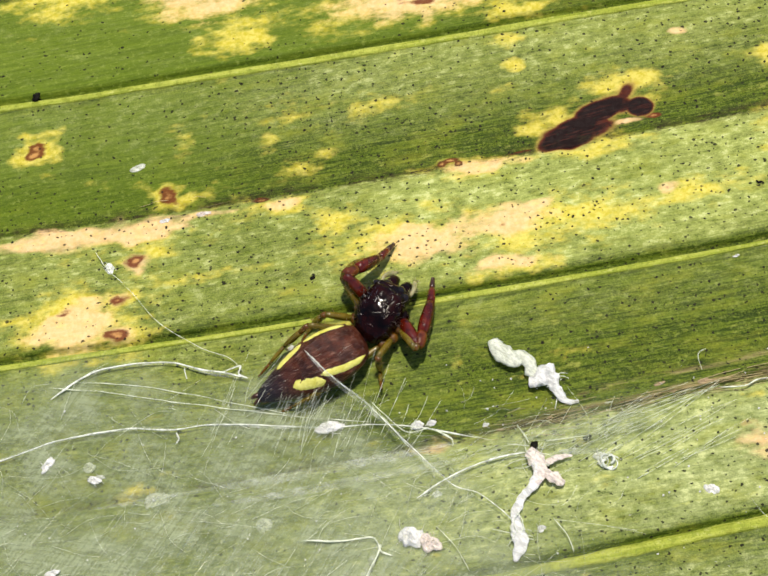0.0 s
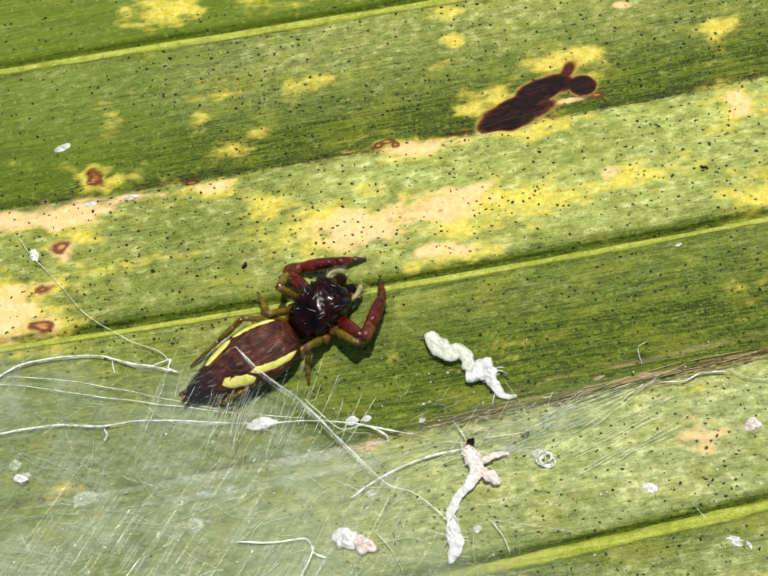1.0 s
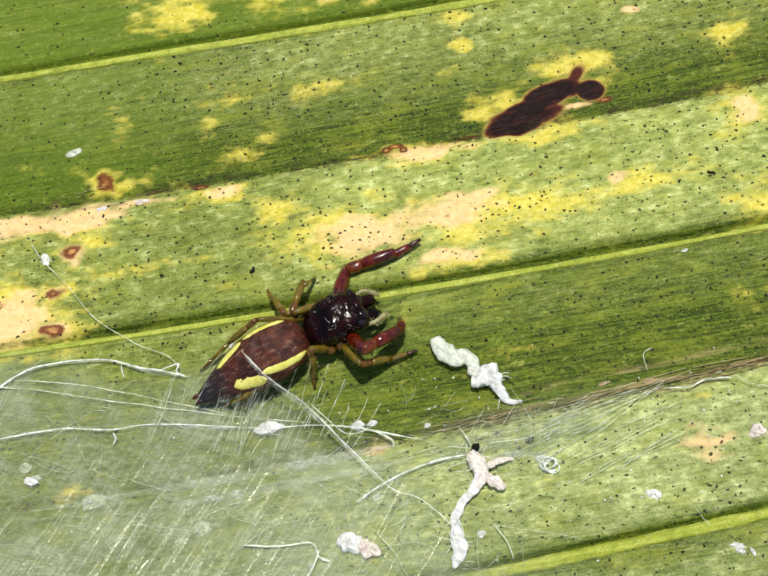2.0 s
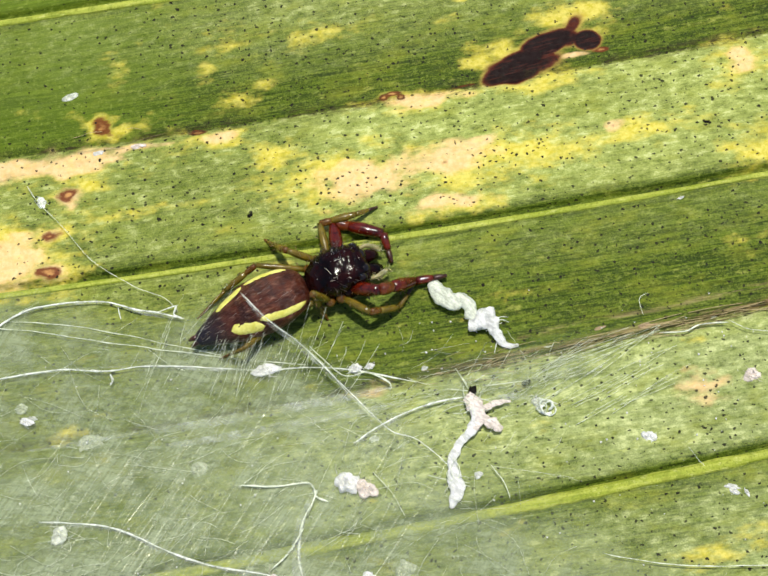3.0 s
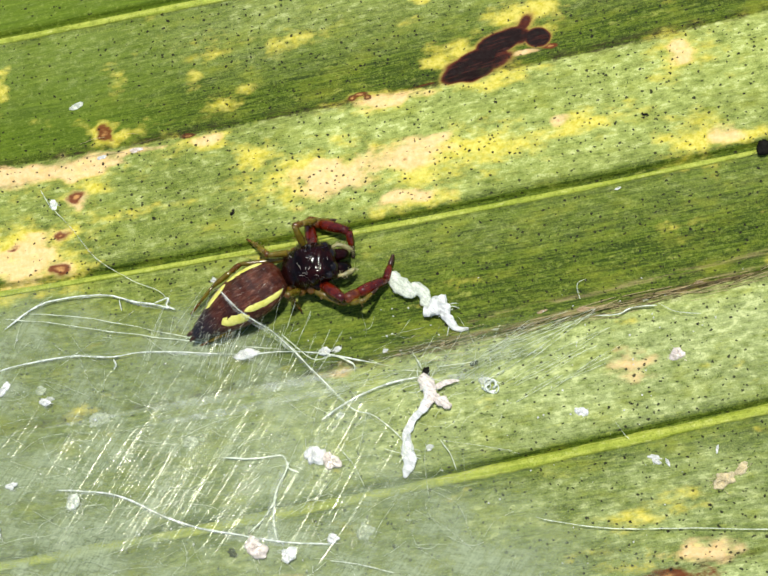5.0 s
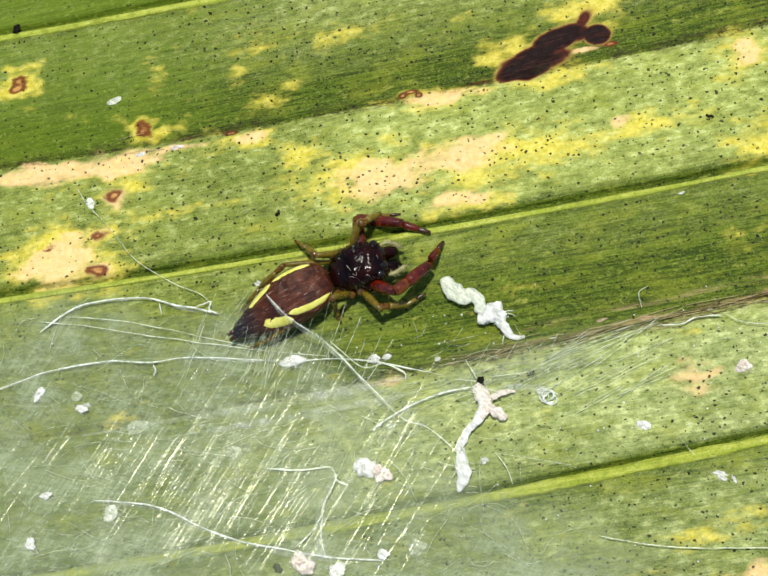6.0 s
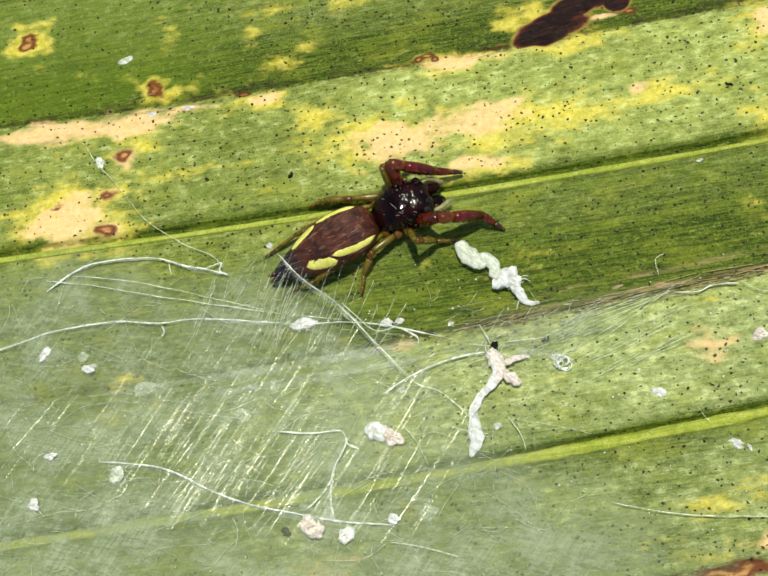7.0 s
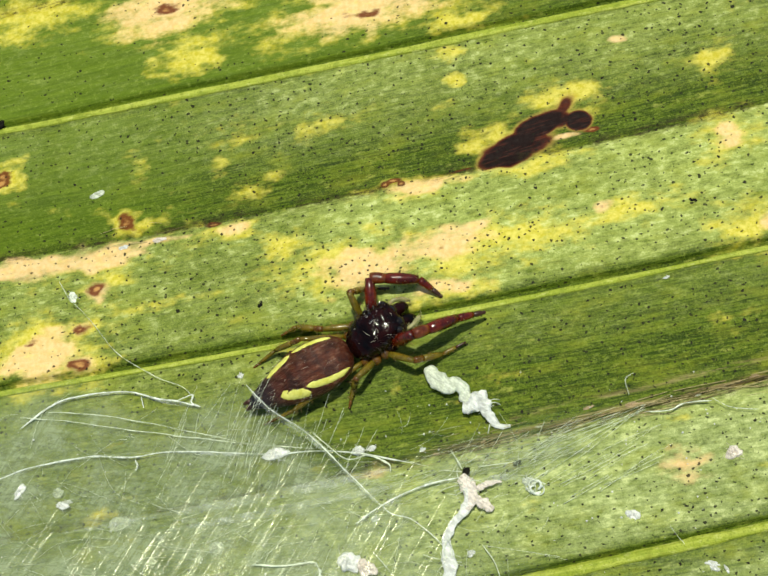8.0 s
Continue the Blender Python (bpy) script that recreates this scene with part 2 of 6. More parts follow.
def line_y(k, x):
    a, b, c, *_ = PLEATS[k]
    return a * x * x + b * x + c


swell = wobble_field(3)


def leaf_z(x, y):
    """Height of the leaf's upper face (arrays or numbers, millimetres)."""
    x, y = np.asarray(x, float), np.asarray(y, float)
    z = np.full(np.broadcast(x, y).shape, -0.3)
    for k in range(len(PLEATS) - 1):
        lo, hi = line_y(k, x), line_y(k + 1, x)
        s = (y - lo) / (hi - lo)
        zz = PLEATS[k][3] + (PLEATS[k + 1][3] - PLEATS[k][3]) * np.clip(s, 0, 1)
        z = np.where((s >= 0) & (s < 1), zz, z)
    for k, p in enumerate(PLEATS):
        d = y - line_y(k, x)
        if p[4]:        # a groove along the vein's upper side
            fall = np.clip((0.40 - d) / 0.20, 0, 1)
            z = z - 0.17 * fall * fall * (3 - 2 * fall) * np.where(d < 0, np.exp(d / 2.0), 1.0) - 0.05 * np.exp(-((d + 0.30) / 0.12) ** 2) - 0.09 * np.exp(-((d - 0.19) / 0.055) ** 2)
        else:           # a narrow crease
            z = z - 0.06 * np.exp(-(d / 0.12) ** 2)
    return z + 0.10 * (swell(x * 0.35 + 7, y * 0.35 + 9) - 0.5) + 0.03 * (swell(x * 0.5 + 3, y * 2.1 + 40) - 0.5)


STAINS = []


def stain(kind, spots, turn=9.8, soft=0.9, much=1.0):
    """Stained places on the skin: rows of (x, y), half length, half width in millimetres."""
    for (x, y), a, b in spots:
        STAINS.append((kind, x, y, a, b, radians(turn), soft, much))


stain("yellow", [((-2.20, 2.66), 2.5, 0.90), ((3.26, 3.03), 3.2, 0.95), ((8.06, 4.15), 2.2, 0.45), ((6.06, 3.33), 1.0, 0.45),
                 ((2.09, 1.45), 1.4, 0.4), ((-4.46, 3.55), 1.0, 0.5), ((11.84, 6.96), 1.0, 0.9), ((12.08, 3.39), 1.2, 0.9),
                 ((0.92, 5.65), 1.9, 0.35), ((-12.65, -0.61), 1.9, 1.4)])
stain("yellow", [((-8.91, 1.28), 1.6, 0.22), ((-6.56, 1.63), 0.8, 0.12), ((-11.34, 1.77), 0.8, 0.7), ((-11.12, 3.13), 3.4, 0.55),
                 ((-3.51, 7.86), 0.5, 0.3), ((-2.39, 8.31), 1.0, 0.35), ((-6.23, 8.03), 1.0, 0.4), ((-6.94, 6.64), 0.35, 0.3),
                 ((-4.84, 6.32), 0.3, 0.2), ((-5.84, 5.62), 0.6, 0.3), ((-10.31, 6.97), 0.35, 0.55), ((-9.60, 4.62), 0.9, 0.3)], soft=1.4, much=0.72)
stain("yellow", [((2.03, 9.65), 0.35, 0.3), ((11.37, 9.84), 0.7, 0.6),
                 ((6.58, 8.92), 0.7, 0.35), ((4.98, 6.29), 1.6, 0.4), ((-6.20, 4.23), 0.9, 0.35), ((-10.88, 2.39), 0.6, 0.4),
                 ((-15.65, 13.68), 2.2, 1.2), ((-9.37, 13.49), 2.6, 1.1), ((-1.60, 12.68), 4.0, 1.0), ((-8.25, 12.01), 1.2, 0.35)])
stain("yellow", [((9.78, -10.36), 1.1, 0.35), ((11.26, -9.52), 0.8, 0.3), ((10.85, -11.50), 1.5, 0.3)], soft=1.1, much=0.75)
stain("yellow", [((-10.65, -6.54), 0.5, 0.25), ((13.24, 3.42), 1.6, 0.35), ((1.77, 10.85), 0.6, 0.3), ((2.24, 12.02), 1.5, 0.4), ((-8.39, 11.19), 1.2, 0.6)])
stain("pale", [((-0.97, 2.48), 1.9, 0.75), ((1.68, 3.09), 1.5, 0.55), ((2.52, 3.80), 1.1, 0.35), ((1.68, 1.54), 1.2, 0.30),
               ((-12.35, 3.24), 3.0, 0.46), ((-6.29, 4.28), 0.6, 0.22), ((0.92, 5.61), 1.5, 0.25), ((11.81, 6.96), 0.55, 0.5),
               ((-12.90, -0.61), 1.3, 1.0), ((-11.42, 1.86), 0.45, 0.4), ((-11.82, 0.43), 0.35, 0.3), ((-11.77, -0.92), 0.4, 0.3)], soft=0.55)
stain("pale", [((-9.28, 3.83), 1.2, 0.14), ((-9.48, 13.61), 2.2, 1.15), ((-1.51, 12.80), 3.1, 0.92),
               ((6.10, 7.21), 0.5, 0.1), ((12.25, -11.25), 1.1, 0.4), ((8.02, 10.88), 0.3, 0.15), ((7.33, 4.39), 0.4, 0.2)], soft=0.55)
stain("pale", [((9.96, -4.82), 0.9, 0.50)], soft=0.8, much=0.85)
stain("pale", [((-3.25, -12.79), 1.2, 0.5), ((-0.91, -4.92), 0.6, 0.25)], soft=0.7, much=0.8)
stain("brown", [((-9.47, 13.46), 0.60, 0.34), ((-1.51, 12.59), 0.75, 0.28)], soft=1.0, much=0.66)
stain("brown", [((-10.55, 4.64), 0.39, 0.33)], soft=0.7, much=0.92)
stain("brown", [((-11.49, 1.95), 0.32, 0.28), ((-11.81, 0.40), 0.32, 0.24), ((-11.86, -0.98), 0.34, 0.26),
                ((-7.08, 4.49), 0.25, 0.1), ((-0.57, 5.68), 0.16, 0.10), ((-0.27, 5.84), 0.22, 0.07), ((0.01, 5.72), 0.12, 0.08),
                ((2.36, 6.13), 0.45, 0.05), ((-15.67, 6.79), 0.3, 0.25)], soft=1.0)
stain("brown", [((10.54, -12.29), 1.9, 0.25), ((-15.69, 6.50), 0.3, 0.25), ((6.95, 7.43), 0.3, 0.1)], soft=1.0)
stain("brown", [((1.60, 3.06), 0.2, 0.14), ((7.33, 4.39), 0.2, 0.12), ((11.84, 6.99), 0.14, 0.12), ((-12.69, 3.16), 0.5, 0.06)], soft=1.0, much=0.55)
stain("yellow", [((-15.63, 6.50), 0.75, 0.6), ((-10.59, 4.56), 0.7, 0.5), ((-11.73, 0.43), 0.7, 0.5), ((-15.63, 6.79), 0.8, 0.6)], soft=0.5)
stain("dark", [((4.05, 6.80), 1.02, 0.47), ((5.10, 7.68), 0.86, 0.40)], turn=24, soft=0.42)
stain("dark", [((6.54, 7.80), 0.42, 0.34)], turn=10, soft=0.45)
stain("dark", [((4.80, 6.98), 0.85, 0.34), ((5.90, 7.86), 0.50, 0.30)], turn=14, soft=0.5, much=0.52)
stain("dark", [((6.02, 8.38), 0.50, 0.27)], turn=48, soft=0.5, much=0.46)
stain("yellow", [((5.88, 8.55), 1.3, 0.7), ((3.39, 7.28), 1.2, 0.5)], soft=0.8, much=0.9)
stain("yellow", [((-9.45, -7.61), 0.9, 0.5)], soft=1.2, much=0.6)
stain("brown", [((-13.78, -0.17), 0.55, 0.28)], soft=1.0, much=0.5)
stain("pale", [((-13.64, -0.74), 1.45, 0.80), ((-14.58, 3.06), 2.4, 0.36)], soft=0.35)
stain("yellow", [((-13.76, -0.49), 2.0, 1.3), ((-9.65, 4.60), 0.7, 0.3)], soft=0.5)
stain("pale", [((13.23, 3.47), 0.55, 0.36)], soft=0.7, much=0.9)


def axis_steps(lo, hi, fine_lo, fine_hi, fine, coarse):
    return np.concatenate([np.arange(lo, fine_lo, coarse), np.arange(fine_lo, fine_hi, fine), np.arange(fine_hi, hi + coarse, coarse)])


def palm_leaf():
    xs = axis_steps(-60, 60, -18.5, 19.5, 0.07, 1.5)
    ys = axis_steps(-30, 30, -15.5, 16.5, 0.07, 1.5)
    X, Y = np.meshgrid(xs, ys)
    Z = leaf_z(X, Y)
    nx, ny = len(xs), len(ys)
    leaf = new("palm_leaf")
    tagged(leaf, "large pleated green palm leaf with yellow blotches and brown spots", "leaf")
    me = bpy.data.meshes.new("blade")
    co = np.stack([X, Y, Z], -1).reshape(-1, 3) * MM
    idx = np.arange(nx * ny).reshape(ny, nx)
    quads = np.stack([idx[:-1, :-1], idx[:-1, 1:], idx[1:, 1:], idx[1:, :-1]], -1).reshape(-1, 4)
    me.vertices.add(len(co))
    me.vertices.foreach_set("co", co.ravel())
    me.loops.add(quads.size)
    me.loops.foreach_set("vertex_index", quads.ravel())
    me.polygons.add(len(quads))
    me.polygons.foreach_set("loop_start", np.arange(0, quads.size, 4))
    me.polygons.foreach_set("loop_total", np.full(len(quads), 4))
    me.polygons.foreach_set("use_smooth", np.ones(len(quads), bool))
    me.update()
    me.validate()
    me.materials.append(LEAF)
    layers = {k: np.zeros(X.shape) for k in ("yellow", "pale", "brown", "dark")}
    w1, w2 = wobble_field(11), wobble_field(12)
    jx, jy = (w1(X * 1.7 + 50, Y * 2.6 + 50) - 0.5), (w2(X * 1.7 + 50, Y * 2.6 + 50) - 0.5)
    for kind, x, y, a, b, turn, soft, much in STAINS:
        loose = 0.3 if kind == "dark" else 1.0
        dx, dy = X + jx * min(1.3, a) * loose - x, Y + jy * min(0.8, b) * loose - y
        u, v = (dx * cos(turn) + dy * sin(turn)) / a, (dy * cos(turn) - dx * sin(turn)) / b
        r = np.sqrt(u * u + v * v)
        layers[kind] = np.maximum(layers[kind], much * np.clip((1 + soft - r) / (2 * soft), 0, 1))
    # loose yellow mottling, mostly on the panels under the folds
    m1 = wobble_field(21)
    base = m1(X * 0.55 + Y * 0.1 + 60, Y * 1.3 - X * 0.2 + 60) * 0.6 + m1(X * 1.7 + 9, Y * 3.1 + 80) * 0.4
    layers["yellow"] = np.maximum(layers["yellow"], np.clip((base - 0.62) * 1.5, 0, 0.40))
    veiled = np.clip((line_y(6, X) - Y) / 1.0, 0, 1) * np.clip((-1 - X) / 3, 0, 1)     # stains and specks painted weaker under the web, for its haze
    for kind in ("yellow", "pale"):
        layers[kind] *= 1 - 0.5 * veiled
    # lighter tone painted panel by panel, mostly for each pleat's tilt to the sun
    pleat_light = np.zeros(X.shape)
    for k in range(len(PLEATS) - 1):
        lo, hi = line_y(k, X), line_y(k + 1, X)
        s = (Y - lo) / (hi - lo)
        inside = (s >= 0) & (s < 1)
        pleat_light = np.where(inside, (np.clip(s * 14 - 0.9, 0, 1) * (0.62 + 0.38 * np.clip(s * 2.2, 0, 1)) if PLEATS[k][4] else np.clip(s * 1.1 - 0.25, 0, 0.6) * np.clip((X + 14) / 12, 0.35, 1) if k == 8 else np.clip(s * 0.6 - 0.3, 0, 0.2) + (0.24 if k == 6 else 0.0) * np.clip((0.5 - X) / 6, 0, 1)), pleat_light)
    pleat_light *= 0.72 + 0.55 * m1(X * 0.8 + 20, Y * 1.6 + 30)
    pleat_light *= np.where(Y > line_y(9, X), 0.1, 1.0) * np.where(Y < line_y(6, X), np.clip((X + 10) / 9, 0.25, 1), 1.0)
    pleat_light *= np.where((Y > line_y(7, X)) & (Y < line_y(8, X)), np.clip((X + 9) / 9, 0.52, 1), 1.0)
    grey_tint = np.clip((line_y(6, X) - Y) / 1.5 + 0.3, 0, 1)
    grey_tint = np.maximum(grey_tint, 0.4 * ((Y > line_y(8, X)) & (Y < line_y(9, X))) * np.clip((3 - X) / 8, 0, 1))
    pleat_light = np.maximum(pleat_light, 0.75 * np.clip((line_y(5, X) - Y) / 1.2, 0, 1) * (0.4 + 0.7 * m1(X * 0.8 + 20, Y * 1.6 + 30)))
    layers["grey_tint"] = grey_tint
    layers["clean"] = np.clip((Y - line_y(9, X)) / 0.5, 0, 1) * np.clip((6 - X) / 8, 0.25, 1) + 0.75 * np.clip((Y - line_y(8, X)) / 0.5, 0, 1) * np.clip((line_y(9, X) - Y) / 0.6, 0, 1) * np.clip((-6 - X) / 5, 0, 1)
    layers["pleat_light"] = np.clip(pleat_light, 0, 1)
    layers["speckle"] = np.clip(0.50 * m1(X * 0.3 + 5, Y * 0.5 + 33) + 0.28 + 0.12 * (pleat_light > 0.3) - 0.3 * (Y > line_y(9, X)) * (X < 4), 0, 1) * (1 - 0.75 * veiled)
    dirt = np.zeros(X.shape)
    for k, p in enumerate(PLEATS):
        if not p[4]:        # dirt gathers in the folds, in clumps
            clump = m1(X * 0.9 + 12 * k, Y * 0.2 + 7) * 0.6 + m1(X * 3.1 + 3 * k, Y * 0.7 + 21) * 0.4
            dirt = np.maximum(dirt, np.exp(-((Y - line_y(k, X) - 0.06) / (0.22 if k == 8 else 0.15)) ** 2) * np.clip(clump * 3.2 - 0.7, 0, 1))
    # shade in this fold's crevice, painted as a dark line into the dirt layer
    crease = np.exp(-((Y - line_y(6, X) + 0.10) / 0.13) ** 2) * np.clip((X + 11) / 12, 0.0, 1)
    dirt = np.maximum(dirt, crease * np.clip(m1(X * 1.6 + 31, Y * 0.3 + 2) * 3.4 - 0.1, 0, 1))
    layers["dirt"] = dirt
    # dry torn margin along one fold
    d6 = Y - line_y(6, X)
    layers["dry"] = np.clip((X - 0.5) / 3.0, 0, 1) * (np.exp(-((d6 - 0.15) / 0.14) ** 2) + 0.5 * np.exp(-((d6 - 0.75) / 0.10) ** 2) * (X > 4))
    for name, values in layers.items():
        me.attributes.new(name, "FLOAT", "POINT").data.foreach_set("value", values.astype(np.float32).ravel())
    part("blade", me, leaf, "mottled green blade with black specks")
    # underside
    xs2, ys2 = np.linspace(-60, 61, 82), np.linspace(-30, 31, 60)
    vs = [(x, y, float(leaf_z(x, y)) - 0.45) for y in ys2 for x in xs2]
    fs = [(j * 82 + i + 82, j * 82 + i + 83, j * 82 + i + 1, j * 82 + i) for j in range(59) for i in range(81)]
    part("underside", mesh_of("underside", vs, fs, plain_material("leaf_underside", (0.10, 0.17, 0.03), (0.16, 0.24, 0.06), 0.6)), leaf)
    # veins: rounded ribs on the ridges
    for k, p in enumerate(PLEATS):
        if not p[4]:
            continue
        wide = {5: 0.20, 7: 0.105, 9: 0.165}.get(k, 0.15)
        vs, fs = [], []
        steps = np.concatenate([np.arange(-58, -18, 1.0), np.arange(-18, 19, 0.14), np.arange(19, 58.1, 1.0)])
        for x in steps:
            for j in range(9):
                a = pi * j / 8
                w = wide * (0.70 + 0.40 * float(swell(x * 0.4 + k * 9, 3.0)) + 0.22 * float(swell(x * 2.3 + k * 5, 8.0 + (j > 4) * 5)))
                y = line_y(k, x) - w * cos(a)
                vs.append((x, y, float(leaf_z(x, y)) - 0.02 + 0.09 * sin(a) + 0.018 * sin(3 * a)))
        for i in range(len(steps) - 1):
            for j in range(8):
                q = i * 9 + j
                fs.append((q, q + 9, q + 10, q + 1))
        part("vein", mesh_of("vein", vs, fs, VEIN), leaf, "pale yellow-green raised vein")
    return leaf


palm_leaf()
# ---- silk and litter materials ----
def silk_material(name, colour, rough=0.35, solid=(0.2, 0.6), least=0.35, scale=9.0):
    """Matted silk: ragged, thin places let the leaf shine through."""
    n = Nodes(name)
    p = n.place()
    f = n.noise(p, 6.0, 4, 0.6)
    ragged = n.noise(n.place(35, (0.35, 1, 1)), scale, 5, 0.75)
    a = tuple(c * 0.82 for c in colour)
    n.bump(n.noise(p, 7.0, 4, 0.65), 0.05, 0.7)
    alpha = n.math("MULTIPLY_ADD", n.ramp(ragged, *solid), 1 - least, least)
    return n.finish(Base_Color=n.mix(n.ramp(f, 0.3, 0.7), a, colour), Roughness=rough, Alpha=alpha, Specular_IOR_Level=0.2,
                    Subsurface_Weight=0.2, Subsurface_Scale=0.0002, Subsurface_Radius=Vector((1.0, 1.0, 0.8)))




def thread_material(name, colour, least):
    n = Nodes(name)
    ragged = n.noise(n.place(), 2.6, 4, 0.7)
    return n.finish(Base_Color=colour, Roughness=0.4, Alpha=n.math("MULTIPLY_ADD", n.ramp(ragged, 0.35, 0.6), 1 - least, least), Specular_IOR_Level=0.6)


SILK = thread_material("white_silk", (0.80, 0.85, 0.77), 0.28)
SILK_FINE = thread_material("fine_silk", (0.74, 0.80, 0.64), 0.25)
FILM = silk_material("silk_film", (0.76, 0.82, 0.75), 0.5, (0.42, 1.05), 0.07, 3.0)
FLUFF = silk_material("white_fluff", (0.80, 0.82, 0.79), 0.6, (0.36, 0.62), 0.55, 6.0)
DULL_WHITE = silk_material("greenish_white_silk", (0.74, 0.79, 0.66), 0.6, (0.35, 0.65), 0.42, 4.0)
PINKISH = silk_material("pinkish_fluff", (0.82, 0.73, 0.66), 0.6, (0.38, 0.60), 0.50)
STRAW = silk_material("straw_fluff", (0.66, 0.56, 0.34), 0.6, (0.35, 0.6), 0.6)
DULL = silk_material("dull_silk", (0.66, 0.72, 0.54), 0.6, (0.3, 0.65), 0.35)


def glint_material():
    """Single taut threads, smooth as wire: they flash only where they meet the sun's mirror angle."""
    n = Nodes("glinting_silk")
    f = n.noise(n.place(), 0.30, 2, 0.5)
    return n.finish(Base_Color=(0.85, 0.88, 0.70), Metallic=1.0, Roughness=0.20, Alpha=n.math("MULTIPLY_ADD", n.ramp(f, 0.3, 0.65), 0.15, 0.03))


GLINT = glint_material()
BLACK = plain_material("black_litter", (0.004, 0.004, 0.003), (0.012, 0.011, 0.008), 0.5, 8.0, spec=0.04)
FIBRE = plain_material("dry_fibre", (0.30, 0.24, 0.10), (0.52, 0.42, 0.22), 0.6, 6.0)
HUSK = silk_material("dry_husk", (0.46, 0.34, 0.20), 0.6, (0.3, 0.6), 0.7)
FIBRE_DARK = plain_material("dark_fibre", (0.07, 0.05, 0.02), (0.20, 0.14, 0.05), 0.6, 6.0)


def sheet_material():
    n = Nodes("web_sheet")
    p = n.place(-58, (0.08, 1, 1))
    q = n.place(8, (0.2, 1, 1))
    f = n.math("ADD", n.math("MULTIPLY", n.noise(p, 7.0, 6, 0.8), 0.5), n.math("MULTIPLY", n.noise(q, 6.0, 6, 0.8), 0.5))
    cloud = n.noise(n.place(10, (0.7, 1, 1)), 0.6, 7, 0.72)
    cover = n.math("MULTIPLY", n.attr("cover"), n.math("MULTIPLY", n.math("MULTIPLY_ADD", n.ramp(f, 0.40, 0.62), 0.55, 0.45), n.math("MULTIPLY_ADD", n.ramp(cloud, 0.38, 0.62), 0.62, 0.34)))
    clear = n.node("ShaderNodeBsdfTransparent")
    n.finish(Base_Color=(0.345, 0.405, 0.255), Roughness=0.8, Specular_IOR_Level=0.05)
    m = n.node("ShaderNodeMixShader", Fac=cover)
    n.t.links.new(clear.outputs[0], m.inputs[1])
    n.t.links.new(n.bsdf.outputs[0], m.inputs[2])
    n.t.links.new(m.outputs[0], n.out.inputs[0])
    return n.mat


SHEET = sheet_material()


def lifted(points, lift):
    """Points on the leaf, raised by lift (one number, or one for each point)."""
    lifts = lift if isinstance(lift, (list, tuple)) else [lift] * len(points)
    return [Vector((x, y, float(leaf_z(x, y)) + h)) for (x, y), h in zip(points, lifts)]


def rounded(path, per=6):
    """A smooth path through the points (Catmull-Rom)."""
    out = []
    p = [path[0]] + list(path) + [path[-1]]
    for i in range(1, len(p) - 2):
        for s in range(per):
            t = s / per
            a, b, c, d = p[i - 1], p[i], p[i + 1], p[i + 2]
            out.append(0.5 * (2 * b + (c - a) * t + (2 * a - 5 * b + 4 * c - d) * t * t + (3 * b - a - 3 * c + d) * t ** 3))
    return out + [path[-1]]


def strands(name, path, radius, material, rnd, count=3, loose=0.05):
    """A thread of several fine fibres that part and meet again."""
    path = [p + 0.025 * noise.noise_vector(p * 1.1) + 0.010 * noise.noise_vector(p * 4.0) for p in rounded(path, 9)]
    verts, faces = [], []
    for k in range(count):
        a, ph, wave = rnd.uniform(0, 6.28), rnd.uniform(0, 6.28), rnd.uniform(0.15, 0.4)
        pts = []
        for i, p in enumerate(path):
            s = 0.45 * loose * (0.4 + 0.6 * sin(wave * i + ph)) * (0 if k == 0 else 1)
            pts.append(p + Vector((cos(a) * s, sin(a) * s, 0.3 * s)))
        r = radius * (1.35 if k == 0 else rnd.uniform(0.2, 0.5))
        v, f = tube(pts, [r * (0.95 + 0.8 * noise.noise(p * 1.7) + 0.25 * noise.noise(p * 6)) * min(1, 0.25 + 0.2 * min(i, len(pts) - 1 - i)) for i, p in enumerate(pts)], 6)
        faces += [tuple(i + len(verts) for i in q) for q in f]
        verts += v
    return mesh_of(name, verts, faces, material)


def lump(path, radii, seed, rough=0.35, sides=20, per=8, flat=0.28):
    """A crumpled mass along a path."""
    n = len(path)
    fine = rounded(path, per)
    rr = []
    for i in range(len(fine)):
        t = i / per
        k = min(int(t), n - 2)
        rr.append(radii[k] + (radii[k + 1] - radii[k]) * min(1.0, t - k))
    rr[0] *= 0.3
    rr[-1] *= 0.3
    v, f = tube(fine, rr, sides, flat)
    out = []
    for i, p in enumerate(v):
        c, r = fine[i // sides], rr[i // sides]
        q = Vector(p) * (2.2 / max(0.12, max(radii))) * 0.6 + Vector((seed * 3.7, seed * 1.3, 0))
        s = 1 + rough * (1.5 * noise.noise(q) + 0.55 * noise.noise(q * 2.1) + 0.1 * noise.noise(q * 4.3))
        out.append(c + (Vector(p) - c) * s)
    return out, f


def joined(*pieces):
    verts, faces = [], []
    for v, f in pieces:
        faces += [tuple(i + len(verts) for i in q) for q in f]
        verts += list(v)
    return verts, faces


